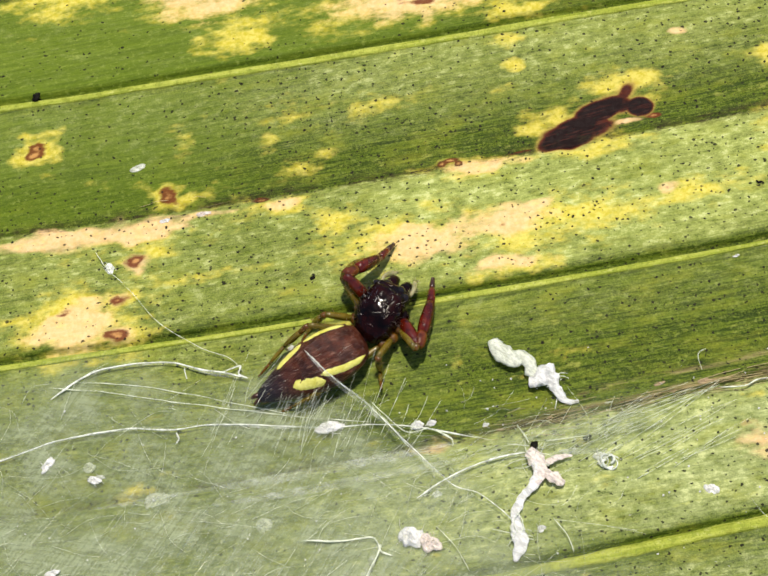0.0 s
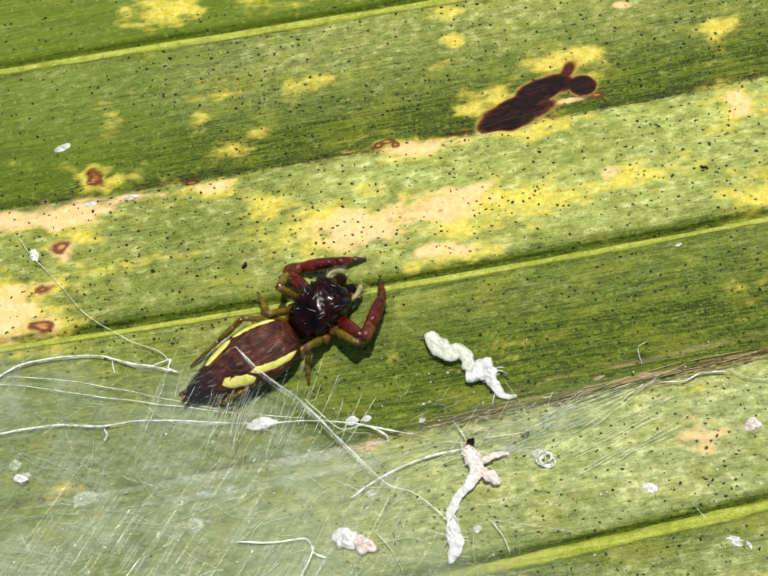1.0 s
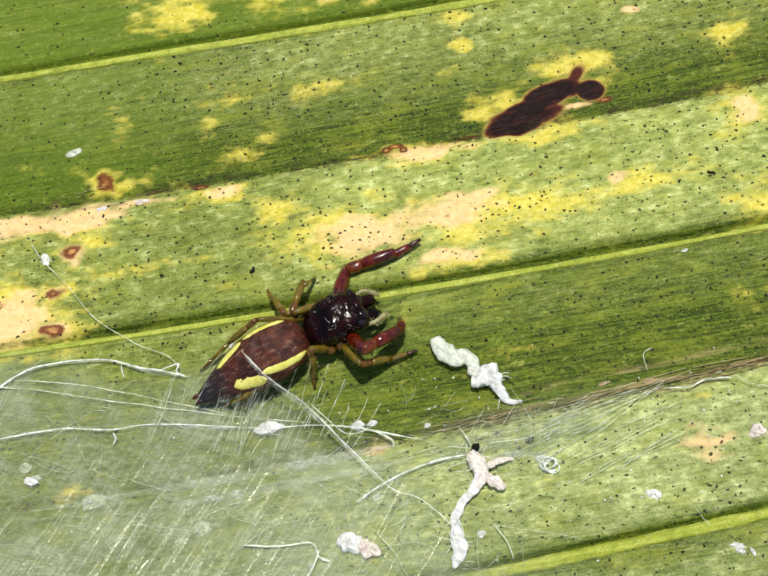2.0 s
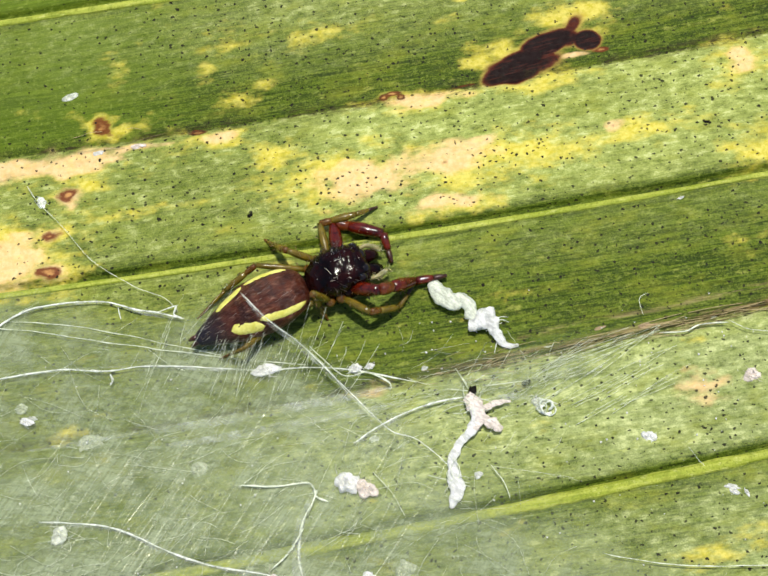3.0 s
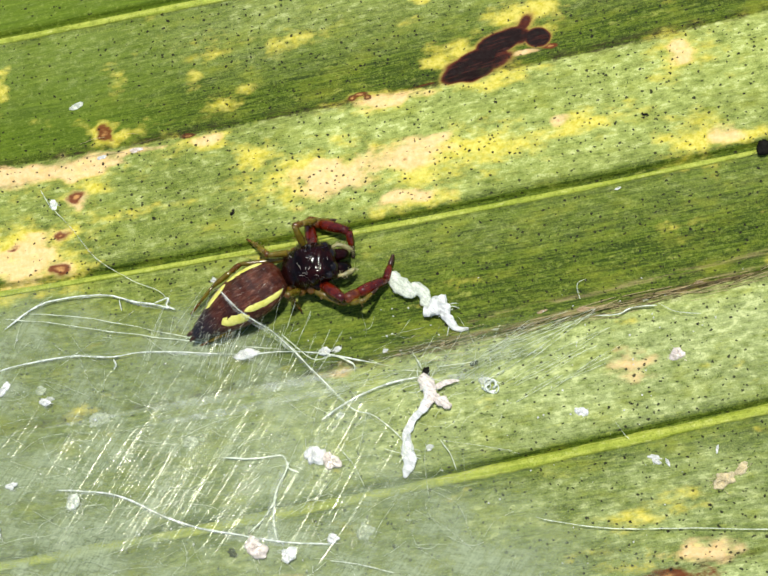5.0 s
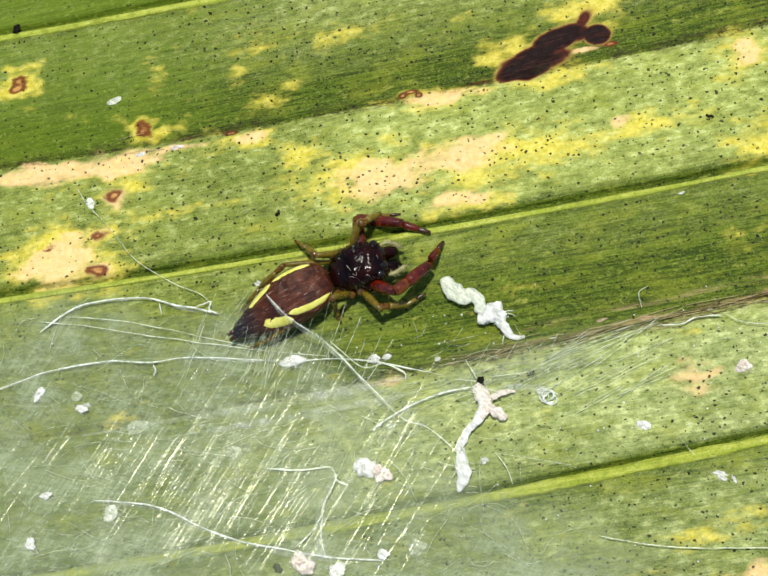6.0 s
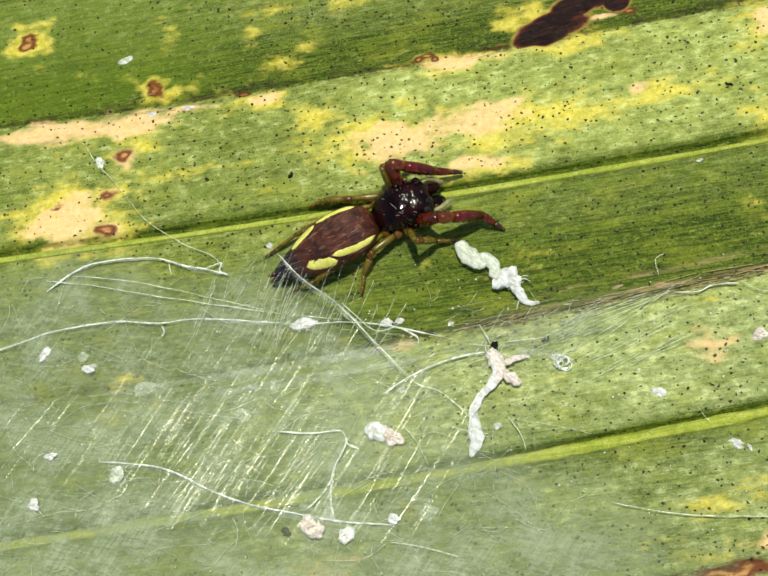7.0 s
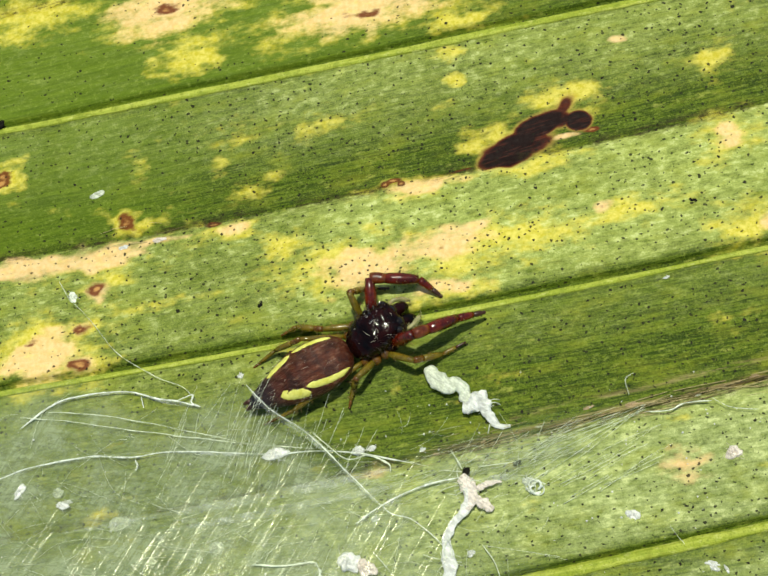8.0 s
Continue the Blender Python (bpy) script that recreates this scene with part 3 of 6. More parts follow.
def wisps(centre, reach, count, rnd, radius=0.012, lean=0.6):
    """Loose fibre ends round a fluff."""
    out = []
    for _ in range(count):
        a, l = rnd.uniform(0, 2 * pi), reach * rnd.uniform(0.5, 1.2)
        c = rnd.uniform(-1.2, 1.2)
        pts = [centre + Vector((cos(a + c * t) * l * t, sin(a + c * t) * l * t, lean * l * t * (1 - t))) for t in (0, 0.35, 0.7, 1.0)]
        out.append(tube(rounded(pts, 3), [radius] * 10, 4))
    return out


# ---- the web over the lower pleats ----
def spider_web():
    rnd = random.Random(5)
    web = tagged(new("spider_web"), "torn white silk web with a hazy sheet on the leaf", "web")
    # hazy sheet: cover fades towards its rim
    xs, ys = np.arange(-19, 14.01, 0.25), np.arange(-17, 1.01, 0.25)
    X, Y = np.meshgrid(xs, ys)
    top = -1.7 - 0.05 * (X + 14) + 0.5 * np.sin(X * 0.9) - np.clip(X + 6, 0, 9) * 0.28
    edge = np.clip((top - Y) / 1.6, 0, 1)
    side = np.clip((4.5 + 1.5 * np.clip(-Y - 7.5, 0, 4) - X - 0.25 * (Y + 8)) / 7.0, 0, 1)
    cover = edge * side * (0.82 + 0.14 * np.clip((-Y - 8) / 4, 0, 1))
    veil = 0.5 * np.exp(-((X - 3.6 - 0.2 * (Y + 4)) / 3.2) ** 2 - ((Y - line_y(6, X) + 0.55) / 0.75) ** 2)
    cover = np.maximum(cover, veil)
    Z = leaf_z(X, Y) * 0.8 + 0.16 + 0.04 * np.sin(X * 1.3 + Y)
    idx = np.arange(X.size).reshape(X.shape)
    quads = np.stack([idx[:-1, :-1], idx[:-1, 1:], idx[1:, 1:], idx[1:, :-1]], -1).reshape(-1, 4)
    me = mesh_of("sheet", np.stack([X, Y, Z], -1).reshape(-1, 3).tolist(), quads.tolist(), SHEET)
    me.attributes.new("cover", "FLOAT", "POINT").data.foreach_set("value", cover.astype(np.float32).ravel())
    part("sheet", me, web, "thin hazy grey-white silk sheet")

    def thread(points, lift, radius, material=SILK, count=3, loose=0.05):
        lift = lift if isinstance(lift, list) else 0.22
        part("thread", strands("thread", lifted(points, lift), radius, material, rnd, count, loose), web)

    thread([(-13.82, -3.35), (-12.90, -2.64), (-12.19, -2.31), (-11.14, -2.12), (-9.74, -2.05), (-8.66, -2.31), (-7.83, -2.44), (-7.02, -2.62)], 0.5, 0.022, count=6, loose=0.07)
    thread([(-8.02, -2.45), (-7.62, -2.29), (-7.30, -2.18), (-7.36, -2.46), (-7.11, -2.58)], 0.5, 0.018, count=5, loose=0.08)
    thread([(-9.26, -2.22), (-9.20, -2.44), (-9.14, -2.63)], 0.35, 0.015, count=2)
    thread([(-12.94, 2.31), (-12.36, 1.54), (-11.75, 0.99), (-11.00, 0.19), (-10.16, -0.69), (-8.86, -1.45), (-7.73, -1.90), (-7.21, -2.38)], 0.35, 0.0085, SILK_FINE, 3, 0.04)
    thread([(-16.44, -5.85), (-15.18, -5.41), (-13.65, -4.84), (-12.69, -4.63), (-11.09, -4.36), (-9.46, -4.40), (-7.87, -4.22), (-5.46, -4.30), (-4.03, -4.34), (-2.78, -4.23), (-1.20, -4.34), (0.68, -4.68)], 0.5, 0.018, count=4, loose=0.04)
    thread([(-9.38, -4.50), (-9.27, -4.71), (-9.35, -4.89)], 0.4, 0.025, count=2)
    thread([(-4.88, -2.23), (-4.05, -3.05), (-2.96, -3.72), (-1.78, -4.80), (-0.83, -5.73), (-0.06, -6.41), (0.71, -6.67), (1.39, -7.15), (1.85, -7.59)],
           [1.75, 1.72, 0.95, 0.75, 0.6, 0.5, 0.4, 0.3, 0.25], 0.010, SILK, 4, 0.05)
    thread([(-3.84, -3.23), (-3.03, -3.66), (-2.26, -4.31), (-1.47, -5.17)], [1.5, 1.05, 0.75, 0.6], 0.009, SILK_FINE, 4, 0.1)
    thread([(-13.87, -2.93), (-12.53, -3.03), (-11.20, -3.21), (-9.55, -3.44), (-7.42, -3.70), (-4.84, -4.00), (-2.78, -4.15)], 0.5, 0.012, SILK_FINE, 3, 0.04)
    thread([(-12.90, -2.72), (-10.24, -2.96), (-7.43, -3.49), (-5.16, -3.95)], 0.5, 0.010, SILK_FINE, 2, 0.03)
    thread([(-1.23, -6.79), (-0.46, -6.23), (0.54, -5.69), (1.47, -5.38), (2.39, -5.21)], 0.4, 0.022, SILK, 4, 0.06)
    thread([(-4.85, -8.20), (-3.58, -8.23), (-2.69, -8.11), (-2.44, -8.30), (-2.34, -8.57), (-1.96, -8.72)], 0.35, 0.022, SILK_FINE, 3, 0.05)
    thread([(-11.24, -9.43), (-9.81, -9.48), (-8.55, -9.67), (-7.09, -10.27), (-5.67, -10.72), (-3.94, -11.00), (-2.24, -11.20), (-0.58, -11.24)], 0.45, 0.018, SILK, 5, 0.07)
    thread([(-2.35, -8.35), (-2.45, -8.72), (-2.73, -9.38), (-2.82, -10.04), (-2.82, -10.54), (-2.61, -11.22)], 0.4, 0.02, SILK_FINE, 6, 0.1)
    thread([(-2.70, -9.61), (-3.16, -10.37), (-3.72, -10.89)], 0.4, 0.02, SILK_FINE, 3, 0.06)
    thread([(6.54, -10.20), (7.98, -10.45), (9.58, -10.56), (11.94, -10.49), (14.33, -10.49), (16.83, -10.34)], 0.3, 0.011, SILK_FINE, 3, 0.03)
    thread([(-0.74, -11.82), (0.41, -11.94), (1.65, -12.21)], 0.3, 0.02, SILK_FINE, 3, 0.05)
    thread([(-0.59, -7.73), (0.05, -8.44), (0.49, -9.22)], 0.3, 0.009, SILK_FINE, 2, 0.03)
    thread([(3.14, -7.49), (3.52, -8.05), (3.73, -8.58)], 0.3, 0.009, SILK_FINE, 2, 0.03)
    thread([(8.58, -3.04), (9.43, -2.98), (9.90, -2.76), (10.83, -2.68)], 0.2, 0.018, SILK_FINE, 2, 0.03)
    thread([(8.09, -2.44), (7.99, -1.90), (8.28, -1.69)], 0.3, 0.008, SILK_FINE, 1)
    thread([(10.83, -2.58), (11.42, -2.91), (12.32, -3.04)], 0.25, 0.008, SILK_FINE, 2)
    thread([(9.28, -6.89), (9.56, -7.28), (9.77, -7.50)], 0.2, 0.007, SILK_FINE, 1)
    thread([(-2.73, -3.72), (-1.65, -4.55), (-0.88, -4.44), (-0.18, -4.70), (-0.09, -5.02)], [0.9, 0.5, 0.4, 0.3, 0.3], 0.014, SILK_FINE, 4, 0.12)

    def film(points, lifts, wides):
        """A thin ribbon of silk along a strand."""
        path, per = rounded(lifted(points, lifts), 6), 6
        vs, fs = [], []
        for i, q in enumerate(path):
            way = (path[min(i + 1, len(path) - 1)] - path[max(i - 1, 0)]).normalized()
            side = Vector((way.y, -way.x, 0.1)).normalized()
            w = float(np.interp(i / per, range(len(wides)), wides)) * (0.85 + 0.4 * noise.noise(q * 2.0))
            vs += [q - side * w * 0.35, q + side * w * 0.2 + Vector((0, 0, 0.02)), q + side * w]
        for i in range(len(path) - 1):
            fs += [(3 * i, 3 * i + 1, 3 * i + 4, 3 * i + 3), (3 * i + 1, 3 * i + 2, 3 * i + 5, 3 * i + 4)]
        part("silk_film", mesh_of("silk_film", vs, fs, FILM), web, "thin translucent ribbon of silk")

    film([(-4.88, -2.23), (-4.05, -3.05), (-2.96, -3.72), (-1.78, -4.80), (-0.83, -5.73), (-0.06, -6.41)],
         [1.75, 1.72, 0.95, 0.75, 0.6, 0.5], [0.02, 0.15, 0.20, 0.13, 0.10, 0.06])
    film([(-13.82, -3.35), (-12.90, -2.64), (-12.19, -2.31), (-11.14, -2.12), (-9.74, -2.05), (-8.66, -2.31), (-7.83, -2.44), (-7.02, -2.62)], 0.21, [0.03, 0.10, 0.10, 0.08, 0.08, 0.14, 0.18, 0.04])
    film([(-16.44, -5.85), (-13.65, -4.84), (-11.09, -4.36), (-7.87, -4.22), (-5.46, -4.30), (-2.78, -4.23)], 0.21, [0.10, 0.10, 0.10, 0.08, 0.10, 0.03])
    film([(-1.23, -6.79), (-0.46, -6.23), (0.54, -5.69), (1.47, -5.38), (2.39, -5.21)], 0.21, [0.08, 0.2, 0.08, 0.06, 0.04])
    film([(2.80, -5.38), (3.40, -5.20), (4.20, -5.16), (4.95, -5.24)], 0.21, [0.05, 0.16, 0.20, 0.14])
    film([(-11.24, -9.43), (-8.55, -9.67), (-7.09, -10.27), (-5.67, -10.72), (-3.94, -11.00), (-2.24, -11.20)], 0.21, [0.05, 0.10, 0.12, 0.10, 0.2, 0.2])
    film([(-2.35, -8.35), (-2.73, -9.38), (-2.82, -10.54), (-2.61, -11.22)], 0.21, [0.1, 0.22, 0.3, 0.3])

    old_fold = [-12.0, -10.6, -9.4, -8.2, -7.0, -5.6, -4.2, -2.8, -1.4, 0.0]
    film([(x, float(line_y(6, x)) - 0.15) for x in old_fold], 0.24, [0.04, 0.16, 0.10, 0.14, 0.22, 0.30, 0.26, 0.30, 0.24, 0.06])
    film([(x, float(line_y(6, x)) - 0.75) for x in old_fold[3:]], 0.22, [0.03, 0.16, 0.24, 0.30, 0.26, 0.20, 0.06])

    # fine fibres, too many to count
    def bundle(name, rows, radius, material, label, bend=0.2):
        verts, faces = [], []
        for a, b, ha, hb in rows:
            a, b = Vector((*a, float(leaf_z(*a)) + ha)), Vector((*b, float(leaf_z(*b)) + hb))
            bow = bend * (b - a).length
            mid = (a + b) / 2 + Vector((rnd.uniform(-bow, bow), rnd.uniform(-bow, bow), 0.03))
            r = radius * rnd.uniform(0.5, 1.3)
            v, f = tube(rounded([a, mid, b], 4), [r] * 9, 4)
            faces += [tuple(i + len(verts) for i in q) for q in f]
            verts += v
        tagged(part(name, mesh_of(name, verts, faces, material), web, label), kind="stuff")

    verts, faces = [], []
    for _ in range(420):            # slanting fibres from fold to sheet, their sag bent to flash towards the camera
        x, y = rnd.gauss(-6.5, 4.2), rnd.uniform(-12.5, -4.4)
        l, a = rnd.uniform(1.5, 6.5), radians(rnd.gauss(62, 2.5))
        x1, y1 = x + l * cos(a), y + l * sin(a)
        if y1 > float(line_y(6, x1)) + (2.2 if x1 < -1.5 and rnd.random() < 0.4 else 0.5) or x1 > 2.6:
            continue
        off, path, z = rnd.gauss(0.132, 0.012), [], 0.40
        for k in range(9):
            u = 1 - k / 8
            qx, qy = x + l * u * cos(a), y + l * u * sin(a)
            path.append(Vector((qx, qy, z)))
            z += (off - 0.00485 * (qx + 5) - 0.0091 * (qy + 8)) * l / 8
        r = rnd.uniform(0.005, 0.011)
        v, f = tube(path, [r] * 9, 5)
        faces += [tuple(i + len(verts) for i in q) for q in f]
        verts += v
    tagged(part("slanting_fibre", mesh_of("slanting_fibre", verts, faces, GLINT), web, "glinting parallel silk fibres"), kind="stuff")
    rows = []
    for _ in range(56):             # fibres from the fold over the abdomen
        x, y = rnd.gauss(-4.9, 1.7), rnd.uniform(-5.6, -3.6)
        l, a = rnd.uniform(0.9, 2.3), radians(rnd.gauss(68, 7))
        rows.append(((x, y), (x + l * cos(a), y + l * sin(a)), rnd.uniform(0.7, 1.0), rnd.uniform(0.7, 1.2)))
    bundle("standing_fibre", rows, 0.0055, SILK_FINE, "fine silk fibres over the spider's abdomen", 0.04)
    rows = []
    for _ in range(110):            # fibres along the fold
        x = rnd.uniform(-4.0, 5.5)
        y = float(line_y(6, x)) + rnd.gauss(-0.65, 0.35)
        l, a = rnd.uniform(0.6, 2.8), radians(rnd.gauss(15, 5))
        rows.append(((x, y), (x + l * cos(a), y + l * sin(a)), 0.08, rnd.uniform(0.06, 0.2)))
    bundle("fold_fibre", rows, 0.0035, SILK_FINE, "fine silk fibres along the fold", 0.12)
    rows = []
    for _ in range(280):            # random fibres over the sheet
        x, y = rnd.uniform(-16, 5), rnd.uniform(-13.5, -3.4)
        l, a = rnd.uniform(0.3, 2.6), radians(rnd.gauss(25, 38))
        rows.append(((x, y), (x + l * cos(a), y + l * sin(a)), 0.24, 0.24))
    bundle("loose_fibre", rows, 0.0045, SILK_FINE, "loose silk fibres on the sheet")
    rows = []
    cx, cy = (4.45, -5.21)
    for _ in range(34):             # fan of fibres drawn from the fold to the branched tuft
        x, y = cx + rnd.gauss(0, 1.3), cy + rnd.gauss(0, 0.5)
        l, a = rnd.uniform(0.8, 3.0), radians(rnd.gauss(32, 5))
        rows.append(((x, y), (x + l * cos(a), y + l * sin(a)), 0.06, rnd.uniform(0.10, 0.25)))
    for _ in range(11):             # strands gathered at one torn point of the fold
        x, y = rnd.uniform(4.3, 6.4), rnd.gauss(-4.35, 0.28)
        rows.append(((x, y), (8.05 + rnd.gauss(0, 0.5), -2.95 + rnd.gauss(0, 0.12)), 0.08, 0.22))
    bundle("fan_fibre", rows, 0.0065, SILK_FINE, "fine silk fibres fanning out from the fold", 0.04)
    bits = []
    for _ in range(230):           # lint and dust
        x, y = (rnd.uniform(-16, 12), rnd.uniform(-13.5, -3)) if rnd.random() < 0.75 else (rnd.uniform(-1, 14), rnd.gauss(-3.6, 1.2))
        c = Vector((x, y, float(leaf_z(x, y)) + (0.2 if x < -1 else 0.03)))
        r, a = rnd.uniform(0.008, 0.030), rnd.uniform(0, 3.1)
        bits.append(lump([c, c + Vector((cos(a), sin(a), 0)) * r, c + Vector((cos(a), sin(a), 0)) * r * 2.4], [r, r, r * 0.7], rnd.uniform(0, 50), 0.6, 7, 2, 0.5))
    tagged(part("lint", mesh_of("lint", *joined(*bits), FLUFF), web, "tiny scattered white lint"), kind="stuff")
    return web


spider_web()


# ---- litter: silk clumps, fluff, grit ----
def silk_clump():
    rnd = random.Random(8)
    ob = tagged(new("silk_clump"), "crumpled white silk clump twisted like a worm on the leaf", "silk clump")
    a = lifted([(1.23, -1.33), (1.42, -1.74), (1.81, -2.01), (2.22, -1.97), (2.49, -2.22), (2.46, -2.62)], [0.22, 0.3, 0.28, 0.3, 0.25, 0.2])
    part("tail", mesh_of("tail", *lump(a, [0.18, 0.31, 0.32, 0.23, 0.21, 0.18], 1, 0.22, flat=0.45), DULL_WHITE), ob)
    b = lifted([(2.41, -2.75), (2.76, -2.75), (3.04, -2.46), (3.20, -2.84), (3.38, -3.14), (3.62, -3.42), (4.05, -3.40)], [0.22, 0.3, 0.35, 0.3, 0.2, 0.10, 0.08])
    part("head", mesh_of("head", *lump(b, [0.20, 0.29, 0.28, 0.22, 0.15, 0.10, 0.05], 2, 0.36, 28, 12, flat=0.45), FLUFF), ob, "bright white crumpled end")
    w = lifted([(3.35, -3.22), (3.26, -3.68)], 0.1)
    part("wisp", mesh_of("wisp", *joined(tube(w, [0.02, 0.012], 5), *wisps(b[3], 0.5, 8, rnd)), SILK), ob)
    return ob


def silk_branch():
    """A branching piece of silk with a husk at its head."""
    rnd = random.Random(9)
    ob = tagged(new("branched_silk_tuft"), "white branching silk tuft with pinkish husk at its head", "silk tuft")
    trunk = lifted([(2.58, -5.49), (2.67, -5.96), (2.46, -6.43), (2.20, -6.74), (1.96, -7.21), (1.96, -7.64), (2.05, -8.05), (2.07, -8.40), (1.89, -8.90)],
                   [0.3, 0.32, 0.28, 0.24, 0.2, 0.2, 0.25, 0.22, 0.08])
    part("stem", mesh_of("stem", *lump(trunk, [0.16, 0.18, 0.16, 0.13, 0.15, 0.15, 0.28, 0.24, 0.04], 4, 0.28), FLUFF), ob)
    husk = lifted([(2.33, -5.20), (2.64, -5.49), (2.76, -5.89), (2.57, -6.36)], 0.30)
    part("husk", mesh_of("husk", *lump(husk, [0.20, 0.28, 0.24, 0.14], 5, 0.25), PINKISH), ob, "pinkish dry husk")
    arm = lifted([(2.93, -5.62), (3.32, -5.42), (3.78, -5.37)], 0.25)
    part("arm", mesh_of("arm", *lump(arm, [0.11, 0.10, 0.03], 6, 0.3, flat=0.25), PINKISH), ob)
    petal = lifted([(2.88, -5.93), (3.20, -6.15), (3.49, -6.36)], [0.3, 0.3, 0.2])
    part("petal", mesh_of("petal", *lump(petal, [0.10, 0.20, 0.10], 7, 0.35, flat=0.5), PINKISH), ob, "pale pinkish flap")
    eye = lifted([(2.43, -4.97), (2.55, -5.00), (2.68, -5.00)], 0.3)
    part("grain", mesh_of("grain", *lump(eye, [0.12, 0.19, 0.12], 8, 0.3), BLACK), ob, "dark brown grain")
    hairs = [tube(rounded(lifted([a, b], [0.3, 0.35]), 3), [0.016, 0.015, 0.012, 0.008], 4) for a, b in (
        ((2.39, -4.91), (2.00, -4.26)), ((2.36, -4.78), (2.11, -4.42)), ((2.62, -4.70), (2.94, -4.49)), ((2.94, -4.86), (4.26, -4.71)), ((2.39, -5.02), (1.68, -4.97)))]
    part("wisp", mesh_of("wisp", *joined(*hairs, *wisps(trunk[0], 0.9, 14, rnd), *wisps(trunk[6], 0.8, 8, rnd)), SILK_FINE), ob)
    dark = lifted([(4.14, -4.79), (4.29, -4.71), (4.42, -4.65)], 0.15)
    part("speck", mesh_of("speck", *lump(dark, [0.05, 0.09, 0.04], 3), BLACK), ob)
    return ob


def crumple(size, long, turn, seed, flat, rag=0.6):
    """A ragged scrap of matted silk: a creased cushion with a torn rim, closed below."""
    rings, sides = 9, 34
    verts, faces = [], []
    ct, st = cos(turn), sin(turn)
    off = Vector((seed * 5.1, seed * 2.3, 1.7))
    for low in (False, True):
        for j in range(rings + 1):
            r = j / rings
            for k in range(sides):
                a = 2 * pi * k / sides
                rim = 1 + rag * noise.noise(Vector((cos(a) * 1.1, sin(a) * 1.1, 0)) + off) + 0.4 * rag * noise.noise(Vector((cos(a) * 3, sin(a) * 3, 4)) + off)
                u, v = cos(a) * r * rim * long, sin(a) * r * rim
                q = Vector((u * 1.6, v * 1.6, 0)) + off
                crease = 1 - abs(2 * noise.noise(q)) * 1.2 + 0.5 * (1 - abs(2.4 * noise.noise(q * 2.3)))
                h = 0.0 if low else flat * (1 - r ** 2.5) ** 0.6 * max(0.15, crease) + 0.04 + 0.25 * flat * r * noise.noise(q * 1.7)
                verts.append(Vector((u * ct - v * st, u * st + v * ct, h)) * size)
    n = (rings + 1) * sides
    for j in range(rings):
        for k in range(sides):
            a, b = j * sides + k, j * sides + (k + 1) % sides
            faces += [(a, a + sides, b + sides, b), (n + b, n + b + sides, n + a + sides, n + a)]
    e = rings * sides
    faces += [(e + k, n + e + k, n + e + (k + 1) % sides, e + (k + 1) % sides) for k in range(sides)]
    return verts, faces


def fluff(spot, size, seed, name="silk_fluff", material=FLUFF, label="small white silk fluff on the leaf", long=1.4, turn=0.3, hair=5, flat=0.42, rough=0.5, lift=0.0):
    rough = min(rough, 0.3) if material is BLACK else rough
    rnd = random.Random(seed)
    x, y = spot
    c = Vector((0, 0, 0))
    d = Vector((cos(turn), sin(turn), 0)) * size * long * 0.7
    bend = Vector((-d.y, d.x, 0)) * rnd.uniform(-0.5, 0.5)
    if material in (BLACK, FIBRE):
        v, f = lump([c - d, c - d * 0.3 + bend, c + d * 0.4 - bend, c + d], [size * 0.6, size, size * 0.85, size * 0.45], seed, rough, 18, 7, flat)
    else:
        v, f = crumple(size, long, turn, seed, flat * 1.3, 0.12 if "scale" in label else 0.55)
    low = min(p.z for p in v)
    ends = wisps(c, size * 2.0, hair, rnd, 0.006, 0.3) if hair else []
    ob = new(name, mesh_of(name, v, f, material))
    if ends:
        tagged(part("fibre_end", mesh_of("fibre_end", *joined(*ends), material), ob), kind="stuff")
    ob.matrix_basis = at(x, y, float(leaf_z(x, y)) - low - 0.05 * size + lift)
    group = {"silk_fluff": "silk fluffs on the leaf", "dirt_grain": "dirt grains on the leaf"}.get(name, "husk scraps in the fold")
    return tagged(ob, label, name.replace("_", " ") if name != "silk_fluff" else "fluff", group)


silk_clump()
silk_branch()
fluff((8.12, -6.53), 0.17, 1, turn=-0.6)
fluff((11.47, -4.44), 0.22, 2, rough=0.9, material=PINKISH, label="pinkish white fluff scrap on the leaf", turn=0.5, hair=8)
fluff((-1.39, -8.08), 0.36, 3, lift=0.2, label="bright white silk fluff beside a pinkish one", long=1.1, turn=1.2)
fluff((-0.78, -8.27), 0.26, 4, lift=0.2, material=PINKISH, label="pinkish white fluff beside a bright one", turn=-0.5)
fluff((-4.23, -4.30), 0.22, 5, lift=0.2, label="flat white fluff caught on a web thread", long=2.0, turn=0.0, hair=14, rough=0.8, flat=0.3)
fluff((-1.30, -4.19), 0.16, 6, long=1.6, turn=0.2)


